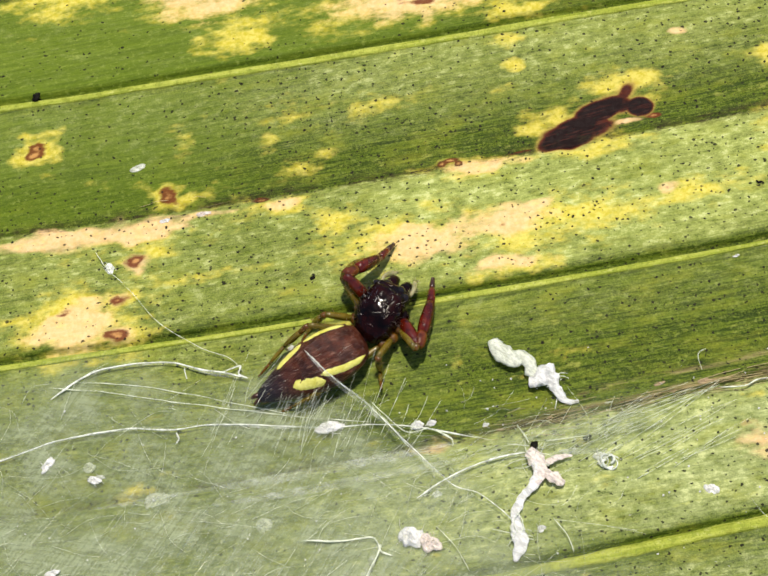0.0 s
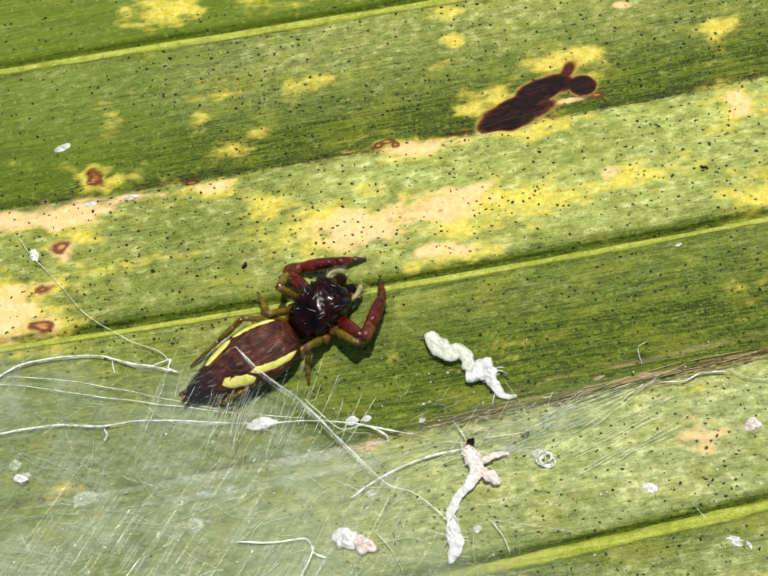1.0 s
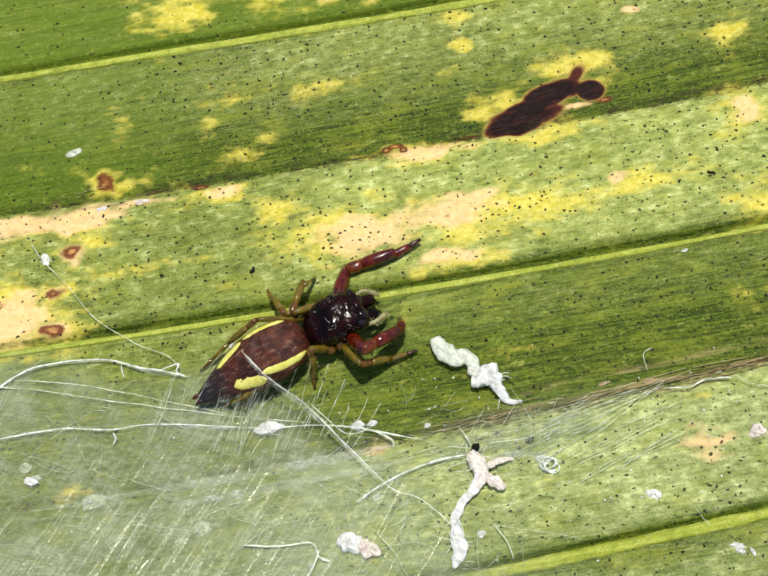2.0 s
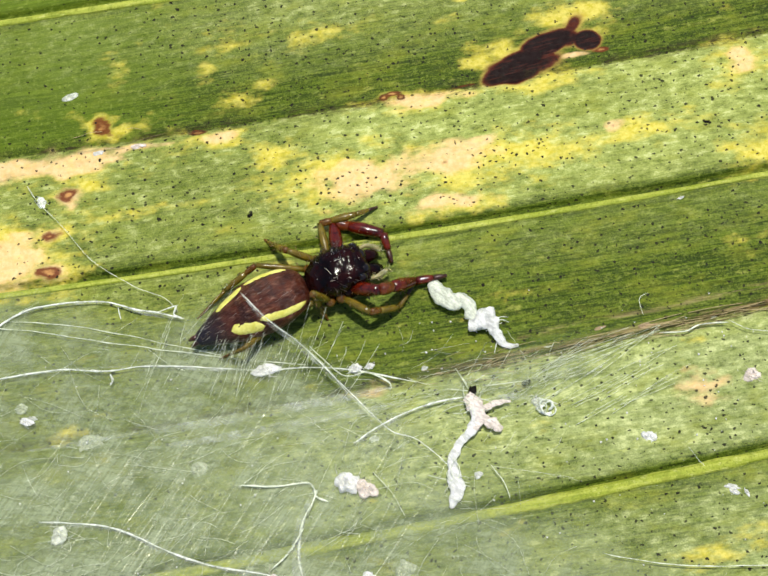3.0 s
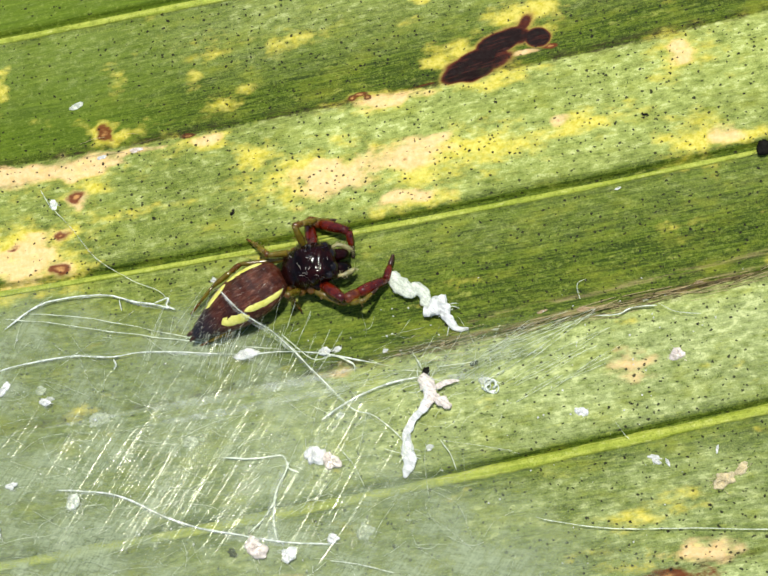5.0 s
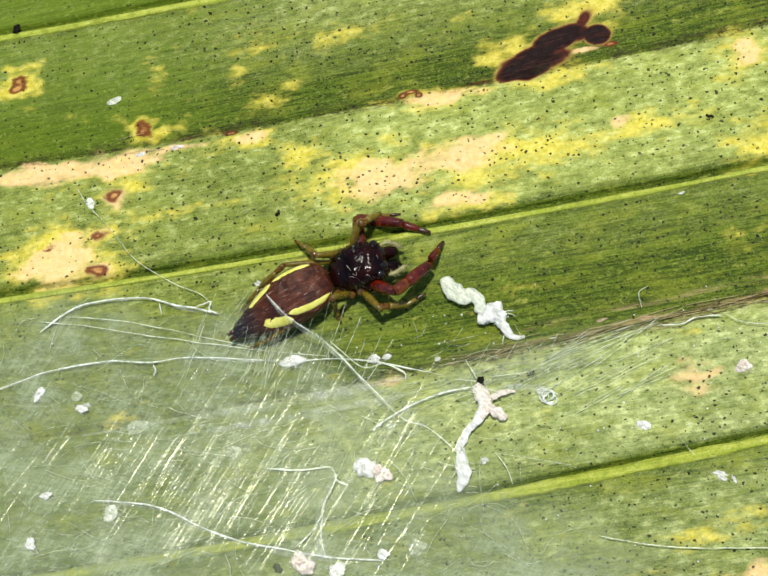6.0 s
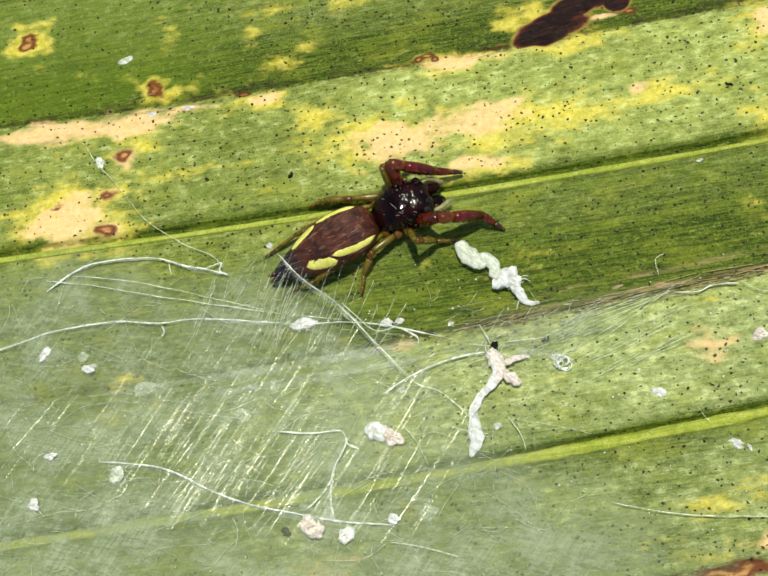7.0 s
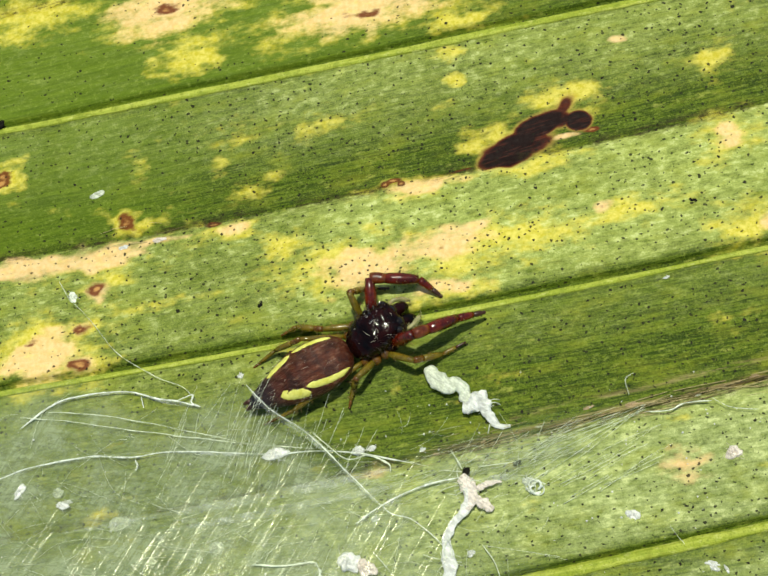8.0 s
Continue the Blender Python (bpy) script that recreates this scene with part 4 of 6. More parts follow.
def silk_curl(spot, size, seed):
    """Loops of loose silk."""
    rnd = random.Random(seed)
    loops = []
    for k in range(7):
        a0, r, dx, dy = rnd.uniform(0, 6.28), size * rnd.uniform(0.55, 1.1), rnd.uniform(-0.4, 0.4) * size, rnd.uniform(-0.4, 0.4) * size
        pts = [Vector((dx + r * (1 - 0.04 * i) * cos(a0 + 0.42 * i), dy + 0.7 * r * sin(a0 + 0.42 * i), 0.05 + 0.10 * (1 + sin(0.6 * i + k)))) for i in range(rnd.randint(5, 11))]
        loops.append(tube(rounded(pts, 3), [size * (0.055 + 0.08 * (k % 3 == 0))] * (3 * len(pts) - 2), 6))
    ob = new("silk_curl", mesh_of("silk_curl", *joined(*loops), SILK))
    ob.matrix_basis = at(*spot, float(leaf_z(*spot)))
    return tagged(ob, "curled white silk loops on the leaf", "silk curl")


silk_curl((4.89, -5.53), 0.33, 7)
fluff((4.70, -5.38), 0.20, 38, material=DULL_WHITE, label="small greenish white fluff beside silk loops", long=1.3, turn=-0.5, hair=12)
fluff((-9.96, -6.73), 0.26, 9, material=DULL, label="dull greyish silk scrap in the web", long=1.8, turn=0.3)
fluff((-11.97, -5.96), 0.12, 10, long=1.8, turn=0.1)
fluff((2.76, -7.78), 0.12, 11)
fluff((-13.70, -5.61), 0.15, 12, lift=0.24, long=1.9, turn=1.0)
fluff((-12.05, -6.12), 0.12, 13, lift=0.24, long=2.0, turn=-0.2)
fluff((-13.01, -9.28), 0.14, 14, lift=0.22, long=1.5)
fluff((-13.40, -11.05), 0.2, 15, lift=0.2, long=1.0, turn=-0.8)
fluff((-2.25, -11.64), 0.26, 16, lift=0.2, long=1.1, label="round white fluff ball in the web")
fluff((0.49, -10.81), 0.32, 17, material=DULL, label="fuzzy greyish fluff on the leaf", hair=16, long=1.0, turn=0.9)
fluff((-0.65, -11.06), 0.18, 18, lift=0.2, long=1.3, hair=7)
fluff((-3.41, -11.44), 0.34, 19, lift=0.2, material=PINKISH, label="pinkish dry scrap caught in the web", long=1.3, turn=-0.5)
fluff((-10.43, -9.86), 0.28, 20, lift=0.24, material=DULL_WHITE, label="star-shaped whitish silk tuft in the web", long=1.1, hair=26)
fluff((-12.41, 1.67), 0.17, 21, material=SILK, label="white silk knot at a thread's end", long=1.4, turn=-1.0)
fluff((-5.65, -1.49), 0.09, 22, long=1.1, turn=1.2, label="tiny white grain by the abdomen")
fluff((-11.80, 5.82), 0.13, 23, label="pale flat scale on the leaf", material=DULL_WHITE, long=2.5, turn=0.4, hair=0, flat=0.25)
fluff((-6.24, -7.62), 0.26, 24, material=DULL, label="pale greenish flat scale under the web", long=1.1, hair=0, flat=0.3)
fluff((-12.34, -5.62), 0.20, 25, material=DULL, label="pale greenish flat scale under the web", long=1.1, hair=0, flat=0.3)
fluff((-9.22, 3.93), 0.10, 26, material=PINKISH, label="peeling pale flake of leaf skin", long=3.2, turn=0.2, hair=0, flat=0.5)
fluff((-10.62, 3.66), 0.08, 27, material=FLUFF, label="peeling white flake of leaf skin", long=2.6, turn=0.2, hair=0, flat=0.5)
fluff((10.63, -8.09), 0.07, 28, label="thin curled white silk scrap", long=3.6, turn=-0.2, hair=3)
fluff((11.06, -8.27), 0.06, 29, label="thin curled white silk scrap", long=2.6, turn=-1.1, hair=2)
fluff((9.47, 1.67), 0.05, 30, long=2.2, hair=0, label="tiny white flake on the leaf")
fluff((10.68, -8.22), 0.10, 31, long=1.8, turn=-0.4)
fluff((12.74, -7.79), 0.05, 32, long=3.5, turn=1.4, hair=0, label="thin white silk splinter")
fluff((12.95, -8.84), 0.26, 33, material=STRAW, label="crumbly straw-coloured scrap on the leaf", long=1.5, turn=0.4, hair=9)
fluff((13.55, -8.45), 0.16, 37, material=STRAW, label="small crumbly straw-coloured scrap", long=1.8, turn=1.0, hair=6)
fluff((-0.61, -6.60), 0.10, 34, long=1.8, turn=0.6, material=SILK)
fluff((0.98, -4.18), 0.08, 35, hair=2)
fluff((-0.83, -4.13), 0.10, 36, hair=3, long=1.8)
GRIT = "black grain of dirt stuck on the leaf"
fluff((14.63, 2.99), 0.28, 41, "dirt_grain", BLACK, "large black dirt grain on the vein", 1.3, 0.3, 3, rough=0.4)
fluff((15.89, 2.55), 0.17, 42, "dirt_grain", BLACK, GRIT, 1.1, 0.3, 0)
fluff((-15.93, 8.83), 0.16, 43, "dirt_grain", BLACK, GRIT, 1.1, 0.3, 0)
fluff((-5.02, 1.12), 0.08, 44, "dirt_grain", BLACK, GRIT, 1.6, 0.1, 0)
fluff((10.48, 4.45), 0.05, 45, "dirt_grain", BLACK, "slim black splinter on the leaf", 4.2, -0.5, 0)
fluff((-4.34, -11.61), 0.15, 46, "dirt_grain", BLACK, GRIT, 1.1, 0.3, 0)
fluff((7.36, -8.15), 0.03, 47, "dirt_grain", BLACK, "slim black splinter on the vein", 6.5, -0.9, 0)
fluff((1.38, -9.41), 0.03, 48, "dirt_grain", BLACK, "slim black splinter on the vein", 5.0, -0.9, 0)
fluff((1.53, -11.26), 0.07, 49, "dirt_grain", BLACK, GRIT, 1.3, 0.8, 0)
fluff((8.14, -2.74), 0.09, 50, "husk_scrap", HUSK, "reddish dry husk scrap in the fold", 2.6, 0.2, 2)
fluff((6.68, -2.81), 0.06, 51, "husk_scrap", HUSK, "dry brown husk scrap in the fold", 3.2, 0.3, 3)


def fold_fibres():
    """Torn dry fibres in the folds of the leaf."""
    rnd = random.Random(12)
    for k, x0, x1, count in ((6, 0.5, 15, 110), (8, -13, -9.6, 5)):
        ob = tagged(new("dry_fibre_tangle"), "dry tan and brown fibres torn loose along the fold", "fibres")
        for name, mat, share in (("tan_fibre", FIBRE, 0.72), ("brown_fibre", FIBRE_DARK, 0.28)):
            pieces = []
            for _ in range(int(count * share)):
                x = rnd.uniform(x0, x1)
                l = rnd.uniform(0.4, 1.9)
                off, tilt = rnd.gauss(0.04, 0.20), rnd.gauss(0, 0.10)
                pts = [(x + l * t, float(line_y(k, x + l * t)) + off + tilt * l * t) for t in (0, 0.3, 0.6, 1.0)]
                path = rounded(lifted(pts, [0.03, 0.06 + rnd.uniform(0, 0.1), 0.06 + rnd.uniform(0, 0.1), 0.03]), 3)
                pieces.append(tube(path, [rnd.uniform(0.004, 0.012)] * len(path), 5))
            tagged(part(name, mesh_of(name, *joined(*pieces), mat), ob), kind="stuff")


fold_fibres()
rnd_fold = random.Random(77)
for i in range(7):          # torn scraps of dry skin along the fold
    fx = 1.2 + i * 1.9 + rnd_fold.uniform(-0.4, 0.4)
    fluff((fx, float(line_y(6, fx)) + rnd_fold.uniform(0.0, 0.28)), rnd_fold.uniform(0.03, 0.05), 80 + i, "husk_scrap", (HUSK, HUSK, DULL)[i % 3],
          "torn dry tan scrap of leaf skin in the fold", rnd_fold.uniform(2.0, 4.5), rnd_fold.uniform(0.1, 0.4), 0, flat=0.5)

# ---- the jumping spider ----
def shell_material():
    n = Nodes("carapace_shell")
    p = n.place()
    f, g = n.noise(p, 2.2, 4, 0.6), n.noise(p, 13.0, 3, 0.6)
    col = n.mix(n.ramp(f, 0.35, 0.7), (0.002, 0.001, 0.001), (0.014, 0.002, 0.0015))
    n.bump(n.math("ADD", n.math("MULTIPLY", n.noise(p, 4.0, 2, 0.5), 0.8), n.math("MULTIPLY", g, 0.10)), 0.10, 0.28)
    return n.finish(Base_Color=col, Roughness=0.11, Specular_IOR_Level=0.17)


def abdomen_material():
    n = Nodes("abdomen_skin")
    p = n.place()
    x = n.node("ShaderNodeSeparateXYZ", Vector=p).outputs[0]
    streak = n.noise(n.place(0, (0.45, 1.3, 1)), 5.5, 6, 0.75)
    f = n.noise(p, 1.8, 4, 0.6)
    band = n.noise(n.place(0, (1.5, 0.4, 1)), 1.6, 3, 0.6)
    col = n.mix(n.ramp(f, 0.3, 0.7), (0.034, 0.007, 0.004), (0.105, 0.024, 0.008))
    col = n.mix(n.math("MULTIPLY", n.ramp(band, 0.5, 0.62), 0.65), col, (0.022, 0.007, 0.006))
    col = n.mix(n.math("MULTIPLY", n.ramp(streak, 0.53, 0.64), 0.55), col, (0.26, 0.13, 0.09))
    col = n.mix(n.math("MULTIPLY", n.ramp(streak, 0.46, 0.36), 0.75), col, (0.025, 0.008, 0.008))
    tail = n.ramp(n.math("ADD", n.math("MULTIPLY", x, -1.0), n.math("MULTIPLY", f, 0.7)), 2.7, 4.1)
    col = n.mix(tail, col, (0.014, 0.013, 0.020))
    n.bump(n.noise(n.place(0, (0.4, 1.5, 1)), 6.0, 4, 0.65), 0.14, 0.9)
    return n.finish(Base_Color=col, Roughness=0.30, Specular_IOR_Level=0.30)


def leg_material(name, a, b, rough=0.22, clear=0.0):
    n = Nodes(name)
    f = n.noise(n.place(), 3.5, 4, 0.6)
    n.bump(n.noise(n.place(), 14.0, 3, 0.6), 0.02, 0.5)
    return n.finish(Base_Color=n.mix(n.ramp(f, 0.3, 0.7), a, b), Roughness=rough, Specular_IOR_Level=0.55, Transmission_Weight=clear,
                    Subsurface_Weight=0.10, Subsurface_Scale=0.0002, Subsurface_Radius=Vector((1.0, 0.35, 0.1)))


SHELL, ABDOMEN = shell_material(), abdomen_material()
STRIPE = plain_material("yellow_stripe", (0.55, 0.53, 0.07), (0.74, 0.72, 0.20), 0.45, 5.0, 0.03)
EYE = plain_material("eye_black", (0.004, 0.003, 0.003), (0.010, 0.006, 0.005), 0.06, 3.0, 0.0)
RED = leg_material("red_leg", (0.026, 0.0018, 0.001), (0.115, 0.010, 0.002), 0.11)
AMBER = leg_material("amber_leg", (0.10, 0.035, 0.004), (0.20, 0.090, 0.010), 0.2, 0.35)
RED_AMBER = leg_material("red_amber_leg", (0.045, 0.006, 0.0015), (0.15, 0.034, 0.006), 0.13)
OLIVE = leg_material("olive_leg", (0.11, 0.078, 0.006), (0.23, 0.165, 0.018), 0.2, 0.35)
DARK_LEG = leg_material("dark_leg", (0.018, 0.006, 0.004), (0.055, 0.018, 0.009), 0.3)
PALP = leg_material("pale_palp", (0.26, 0.24, 0.08), (0.46, 0.42, 0.20), 0.45, 0.3)
GLOSS_HAIR = plain_material("glossy_hair", (0.30, 0.26, 0.24), (0.55, 0.52, 0.50), 0.22, 5.0, 0.0, Metallic=1.0)
HAIR = plain_material("pale_hair", (0.55, 0.50, 0.40), (0.80, 0.78, 0.72), 0.3, 5.0, 0.0)
LEG_HAIR = plain_material("leg_hair", (0.12, 0.07, 0.02), (0.28, 0.18, 0.06), 0.35, 5.0, 0.0)
DARK_HAIR = plain_material("dark_hair", (0.015, 0.010, 0.008), (0.05, 0.03, 0.02), 0.4, 5.0, 0.0)


def between(table, x):
    """Look-up in rows of (x, value), softened between the rows."""
    xs, vs = [r[0] for r in table], [r[1] for r in table]
    near = [min(max(x + d, xs[0]), xs[-1]) for d in (-0.12, -0.06, 0.0, 0.06, 0.12)] if 0.2 < x < xs[-1] - 0.2 else [x]
    return float(np.mean(np.interp(near, xs, vs)))


def body_rings(rings, sides, wide, top, base, power):
    """A closed body along x: half widths, tops, bases and the squareness of its section."""
    verts, faces = [], []
    for x in rings:
        w, t, b = wide(x), top(x), base(x)
        c, h = (t + b) / 2, (t - b) / 2
        for k in range(sides):
            a = 2 * pi * k / sides
            s, q = sin(a), cos(a)
            verts.append((x, w * math.copysign(abs(s) ** power, s), c + h * math.copysign(abs(q) ** power, q)))
    for i in range(len(rings) - 1):
        for k in range(sides):
            a, b = i * sides + k, i * sides + (k + 1) % sides
            faces.append((a, b, b + sides, a + sides))
    faces += [tuple(range(sides - 1, -1, -1)), tuple(range((len(rings) - 1) * sides, len(rings) * sides))]
    return verts, faces


def ball(centre, r, sides=14, rows=9, stretch=(1, 1, 1)):
    verts, faces = [], []
    for j in range(rows + 1):
        b = pi * j / rows
        rr = max(sin(b), 0.02)
        for k in range(sides):
            a = 2 * pi * k / sides
            verts.append((centre[0] + r * stretch[0] * rr * cos(a), centre[1] + r * stretch[1] * rr * sin(a), centre[2] + r * stretch[2] * cos(b)))
    for j in range(rows):
        for k in range(sides):
            a, b = j * sides + k, j * sides + (k + 1) % sides
            faces.append((a, a + sides, b + sides, b))
    faces += [tuple(range(sides)), tuple(range((rows + 1) * sides - 1, rows * sides - 1, -1))]
    return verts, faces


HEAD_WIDE = [(0, 0.30), (0.12, 0.50), (0.35, 0.68), (0.7, 0.79), (1.1, 0.83), (1.5, 0.80), (1.85, 0.74), (2.04, 0.68), (2.14, 0.60), (2.2, 0.46)]
HEAD_TOP = [(0, 0.86), (0.15, 1.04), (0.4, 1.24), (0.8, 1.46), (1.3, 1.52), (1.75, 1.46), (2.0, 1.34), (2.12, 1.18), (2.2, 0.95)]
HEAD_BASE = [(0, 0.60), (0.3, 0.35), (1.0, 0.30), (1.8, 0.35), (2.2, 0.52)]
TAIL_WIDE = [(0, 0.20), (0.06, 0.46), (0.18, 0.62), (0.4, 0.79), (0.7, 0.90), (1.15, 0.975), (1.6, 0.985), (2.1, 0.93), (2.7, 0.76), (3.2, 0.56), (3.6, 0.40), (3.85, 0.29), (4.0, 0.20), (4.08, 0.09)]
TAIL_TOP = [(0, 0.08), (0.06, 0.30), (0.18, 0.46), (0.4, 0.62), (0.7, 0.73), (1.3, 0.82), (2.0, 0.78), (2.7, 0.60), (3.3, 0.36), (3.7, 0.20), (4.0, 0.08), (4.08, 0.0)]
TAIL_BASE = [(0, -0.12), (0.3, -0.36), (1.0, -0.56), (2.0, -0.62), (3.0, -0.52), (3.7, -0.36), (4.08, -0.16)]


def head_at(x, a):
    w, t, b = between(HEAD_WIDE, x), between(HEAD_TOP, x), between(HEAD_BASE, x)
    s, q = sin(a), cos(a)
    return Vector((x, w * math.copysign(abs(s) ** 0.8, s), (t + b) / 2 + (t - b) / 2 * math.copysign(abs(q) ** 0.8, q)))


def tail_at(l, a, out=0.0):
    w, t, b = between(TAIL_WIDE, l), between(TAIL_TOP, l), between(TAIL_BASE, l)
    return Vector((-l, (w + out) * sin(a), (t + b) / 2 + ((t - b) / 2 + out) * cos(a)))


def sliver(foot, way, length, radius):
    """A thin tapered hair."""
    way = Vector(way).normalized()
    return tube([foot, foot + way * length * 0.5, foot + way * length], [radius, radius * 0.75, radius * 0.15], 4)


def stripe(rows):
    """A raised mark on the abdomen: rows of (distance from the waist, angle from the top, half width)."""
    verts, faces = [], []
    n = 7
    for l, a, w in rows:
        r = between(TAIL_WIDE, l)
        for k in range(n):
            s = k / (n - 1) * 2 - 1
            verts.append(tail_at(l, a + s * w / r, 0.004 + 0.022 * (1 - s * s) ** 0.5))
    for i in range(len(rows) - 1):
        for k in range(n - 1):
            q = i * n + k
            faces.append((q, q + 1, q + n + 1, q + n))
    return verts, faces


def stripe_rows(l0, l1, a0, a1, wide, seed):
    rnd = random.Random(seed)
    rows = []
    for i in range(17):
        t = i / 16
        edge = min(1.0, 6 * t, 6 * (1 - t)) ** 0.6
        rows.append((l0 + (l1 - l0) * t, a0 + (a1 - a0) * t + rnd.uniform(-0.012, 0.012), max(0.012, wide * edge * rnd.uniform(0.94, 1.05))))
    return rows


BODY = []
BODY += [
    (0.0, -3.03, -1.46, 60.3, -30.9),
    (0.5, -3.08, -1.50, 57.8, -27.2),
    (0.8, -3.23, -1.48, 55.6, -25.0),
    (1.0, -3.08, -1.49, 47.0, -17.4),
    (1.2, -3.23, -1.49, 39.9, -10.2),
    (1.5, -3.20, -1.44, 35.6, -4.8),
    (1.7, -3.08, -1.37, 28.5, 1.8),
    (2.8, -2.90, -1.30, 19.3, 13.4),
    (3.0, -2.87, -1.60, 19.8, 7.7),
    (3.5, -2.89, -1.45, 18.7, 12.3),
]
BODY += [
    (4.0, -2.82, -1.55, 18.2, 10.0),
    (4.5, -2.69, -1.47, 14.7, 16.9),
    (5.0, -2.75, -1.44, 11.2, 22.5),
    (6.3, -2.78, -1.39, 21.9, 5.4),
    (6.5, -2.74, -1.53, 34.1, -6.3),
    (6.8, -2.56, -1.31, 29.4, 1.6),
    (7.0, -1.71, -0.68, 23.5, 7.0),
    (7.2, -1.52, -0.81, 34.6, -8.9),
    (7.5, -1.50, -0.75, 31.4, -5.1),
    (8.0, -1.44, -0.82, 34.6, -8.0),
]
STEPS = {}
STEPS["L1"] = []
STEPS["L1"] += [
    (0.0, (-3.46, 0.40, 1.40), (-2.52, 1.63, 0.56), (-2.18, 2.32, 0.08)),
    (0.5, (-3.46, 0.81, 0.35), (-2.18, 1.82, 0.83), (-1.87, 2.03, 0.08)),
    (0.8, (-3.61, -0.19, 1.40), (-2.59, 1.36, 0.96), (-2.13, 1.71, 0.08)),
    (1.0, (-3.42, 0.71, 0.35), (-1.55, 1.09, 0.56), (-0.84, 1.27, 0.08)),
    (1.2, (-2.84, 0.90, 0.35), (-1.34, 1.34, 0.42), (-0.32, 1.79, 0.20)),
    (1.5, (-2.31, 0.97, 0.95), (-0.82, 1.64, 0.42), (0.06, 2.19, 0.20)),
    (1.7, (-1.93, 0.94, 0.35), (-0.66, 1.91, 0.15), (0.11, 2.81, 0.20)),
    (2.8, (-2.08, 0.72, 0.35), (-0.43, 0.12, 0.56), (-0.27, -0.84, 0.08)),
    (3.0, (-2.10, 0.59, 0.35), (-0.20, 0.25, 0.29), (-0.08, -0.83, 0.08)),
]
STEPS["L1"] += [
    (3.5, (-2.10, 0.65, 0.35), (-0.21, 0.19, 0.42), (-0.03, -0.96, 0.08)),
    (4.0, (-2.08, 0.56, 0.35), (-0.21, 0.25, 0.42), (0.04, -0.95, 0.08)),
    (4.5, (-1.87, 0.28, 1.40), (-0.22, 0.07, 0.69), (-0.27, -0.63, 0.08)),
    (5.0, (-1.89, 0.39, 0.35), (-0.17, 0.10, 0.56), (-0.25, -0.65, 0.08)),
    (6.3, (-1.97, 0.76, 0.35), (0.08, 0.92, 0.29), (1.18, 0.88, 0.08)),
    (6.5, (-1.67, 0.75, 1.25), (-0.09, 1.05, 0.56), (0.49, 0.73, 0.08)),
    (6.8, (-1.46, 0.76, 1.40), (0.34, 1.02, 0.83), (0.64, 0.74, 0.08)),
    (7.0, (-0.98, 0.81, 1.40), (0.80, 0.98, 0.69), (1.65, 1.18, 0.08)),
    (7.2, (-0.83, 1.63, 0.35), (0.98, 1.69, 0.42), (1.73, 0.94, 0.08)),
]
STEPS["L1"] += [
    (7.5, (-0.85, 1.70, 0.65), (0.90, 1.75, 0.42), (1.71, 1.04, 0.08)),
    (8.0, (-0.77, 1.72, 0.95), (1.01, 1.71, 0.56), (1.75, 1.11, 0.08)),
]
STEPS["R1"] = []
STEPS["R1"] += [
    (0.0, (-1.26, -1.70, 0.80), (-0.78, 0.08, 0.56), (-0.78, 1.33, 0.20)),
    (0.5, (-1.13, -1.73, 0.80), (-0.67, 0.05, 0.56), (-0.71, 1.34, 0.33)),
    (0.8, (-1.00, -1.67, 0.80), (-0.57, -0.05, 0.29), (-0.66, 1.03, 0.20)),
    (1.0, (-0.74, -1.84, 1.10), (-0.31, -0.31, 0.56), (-0.41, 0.46, 0.08)),
    (1.2, (-0.93, -1.89, 1.25), (-0.31, -0.50, 0.56), (-0.56, 0.23, 0.08)),
    (1.5, (-0.80, -2.15, 0.95), (-0.27, -0.84, 0.15), (-0.59, 0.12, 0.08)),
    (1.7, (-1.07, -1.97, 1.40), (-0.05, -0.89, 0.69), (-0.36, -0.34, 0.08)),
    (2.8, (-0.71, -2.01, 1.40), (0.48, -1.39, 0.56), (0.74, -1.40, 0.08)),
    (3.0, (-0.31, -2.05, 1.40), (0.68, -1.34, 0.15), (1.69, -1.14, 0.08)),
]
STEPS["R1"] += [
    (3.5, (-0.26, -2.07, 1.40), (0.63, -1.40, 0.15), (1.68, -1.25, 0.08)),
    (4.0, (-0.24, -1.97, 1.40), (0.58, -1.50, 0.15), (1.35, -1.31, 0.08)),
    (4.5, (-0.25, -1.94, 1.40), (0.64, -1.35, 0.15), (1.18, -0.96, 0.08)),
    (5.0, (-0.36, -2.48, 0.95), (0.77, -1.86, 0.40), (1.19, -1.05, 0.12)),
    (6.3, (-0.28, -1.67, 1.40), (0.65, -0.40, 0.69), (1.13, 0.18, 0.08)),
    (6.5, (-0.27, -1.06, 1.40), (0.65, -0.37, 0.15), (1.65, -0.23, 0.08)),
    (6.8, (0.28, -0.91, 1.10), (1.60, -0.58, 0.15), (2.58, -0.80, 0.08)),
    (7.0, (0.53, -0.86, 1.40), (1.99, -0.52, 0.56), (2.54, -0.75, 0.08)),
    (7.2, (0.73, -0.77, 1.40), (1.95, 0.11, 0.42), (3.55, 0.50, 0.20)),
]
STEPS["R1"] += [
    (7.5, (0.96, -0.54, 1.40), (2.35, 0.29, 0.56), (3.72, 0.52, 0.20)),
    (8.0, (0.81, -0.53, 1.40), (2.49, 0.26, 0.69), (3.64, 0.60, 0.20)),
]
STEPS["L2"] = []
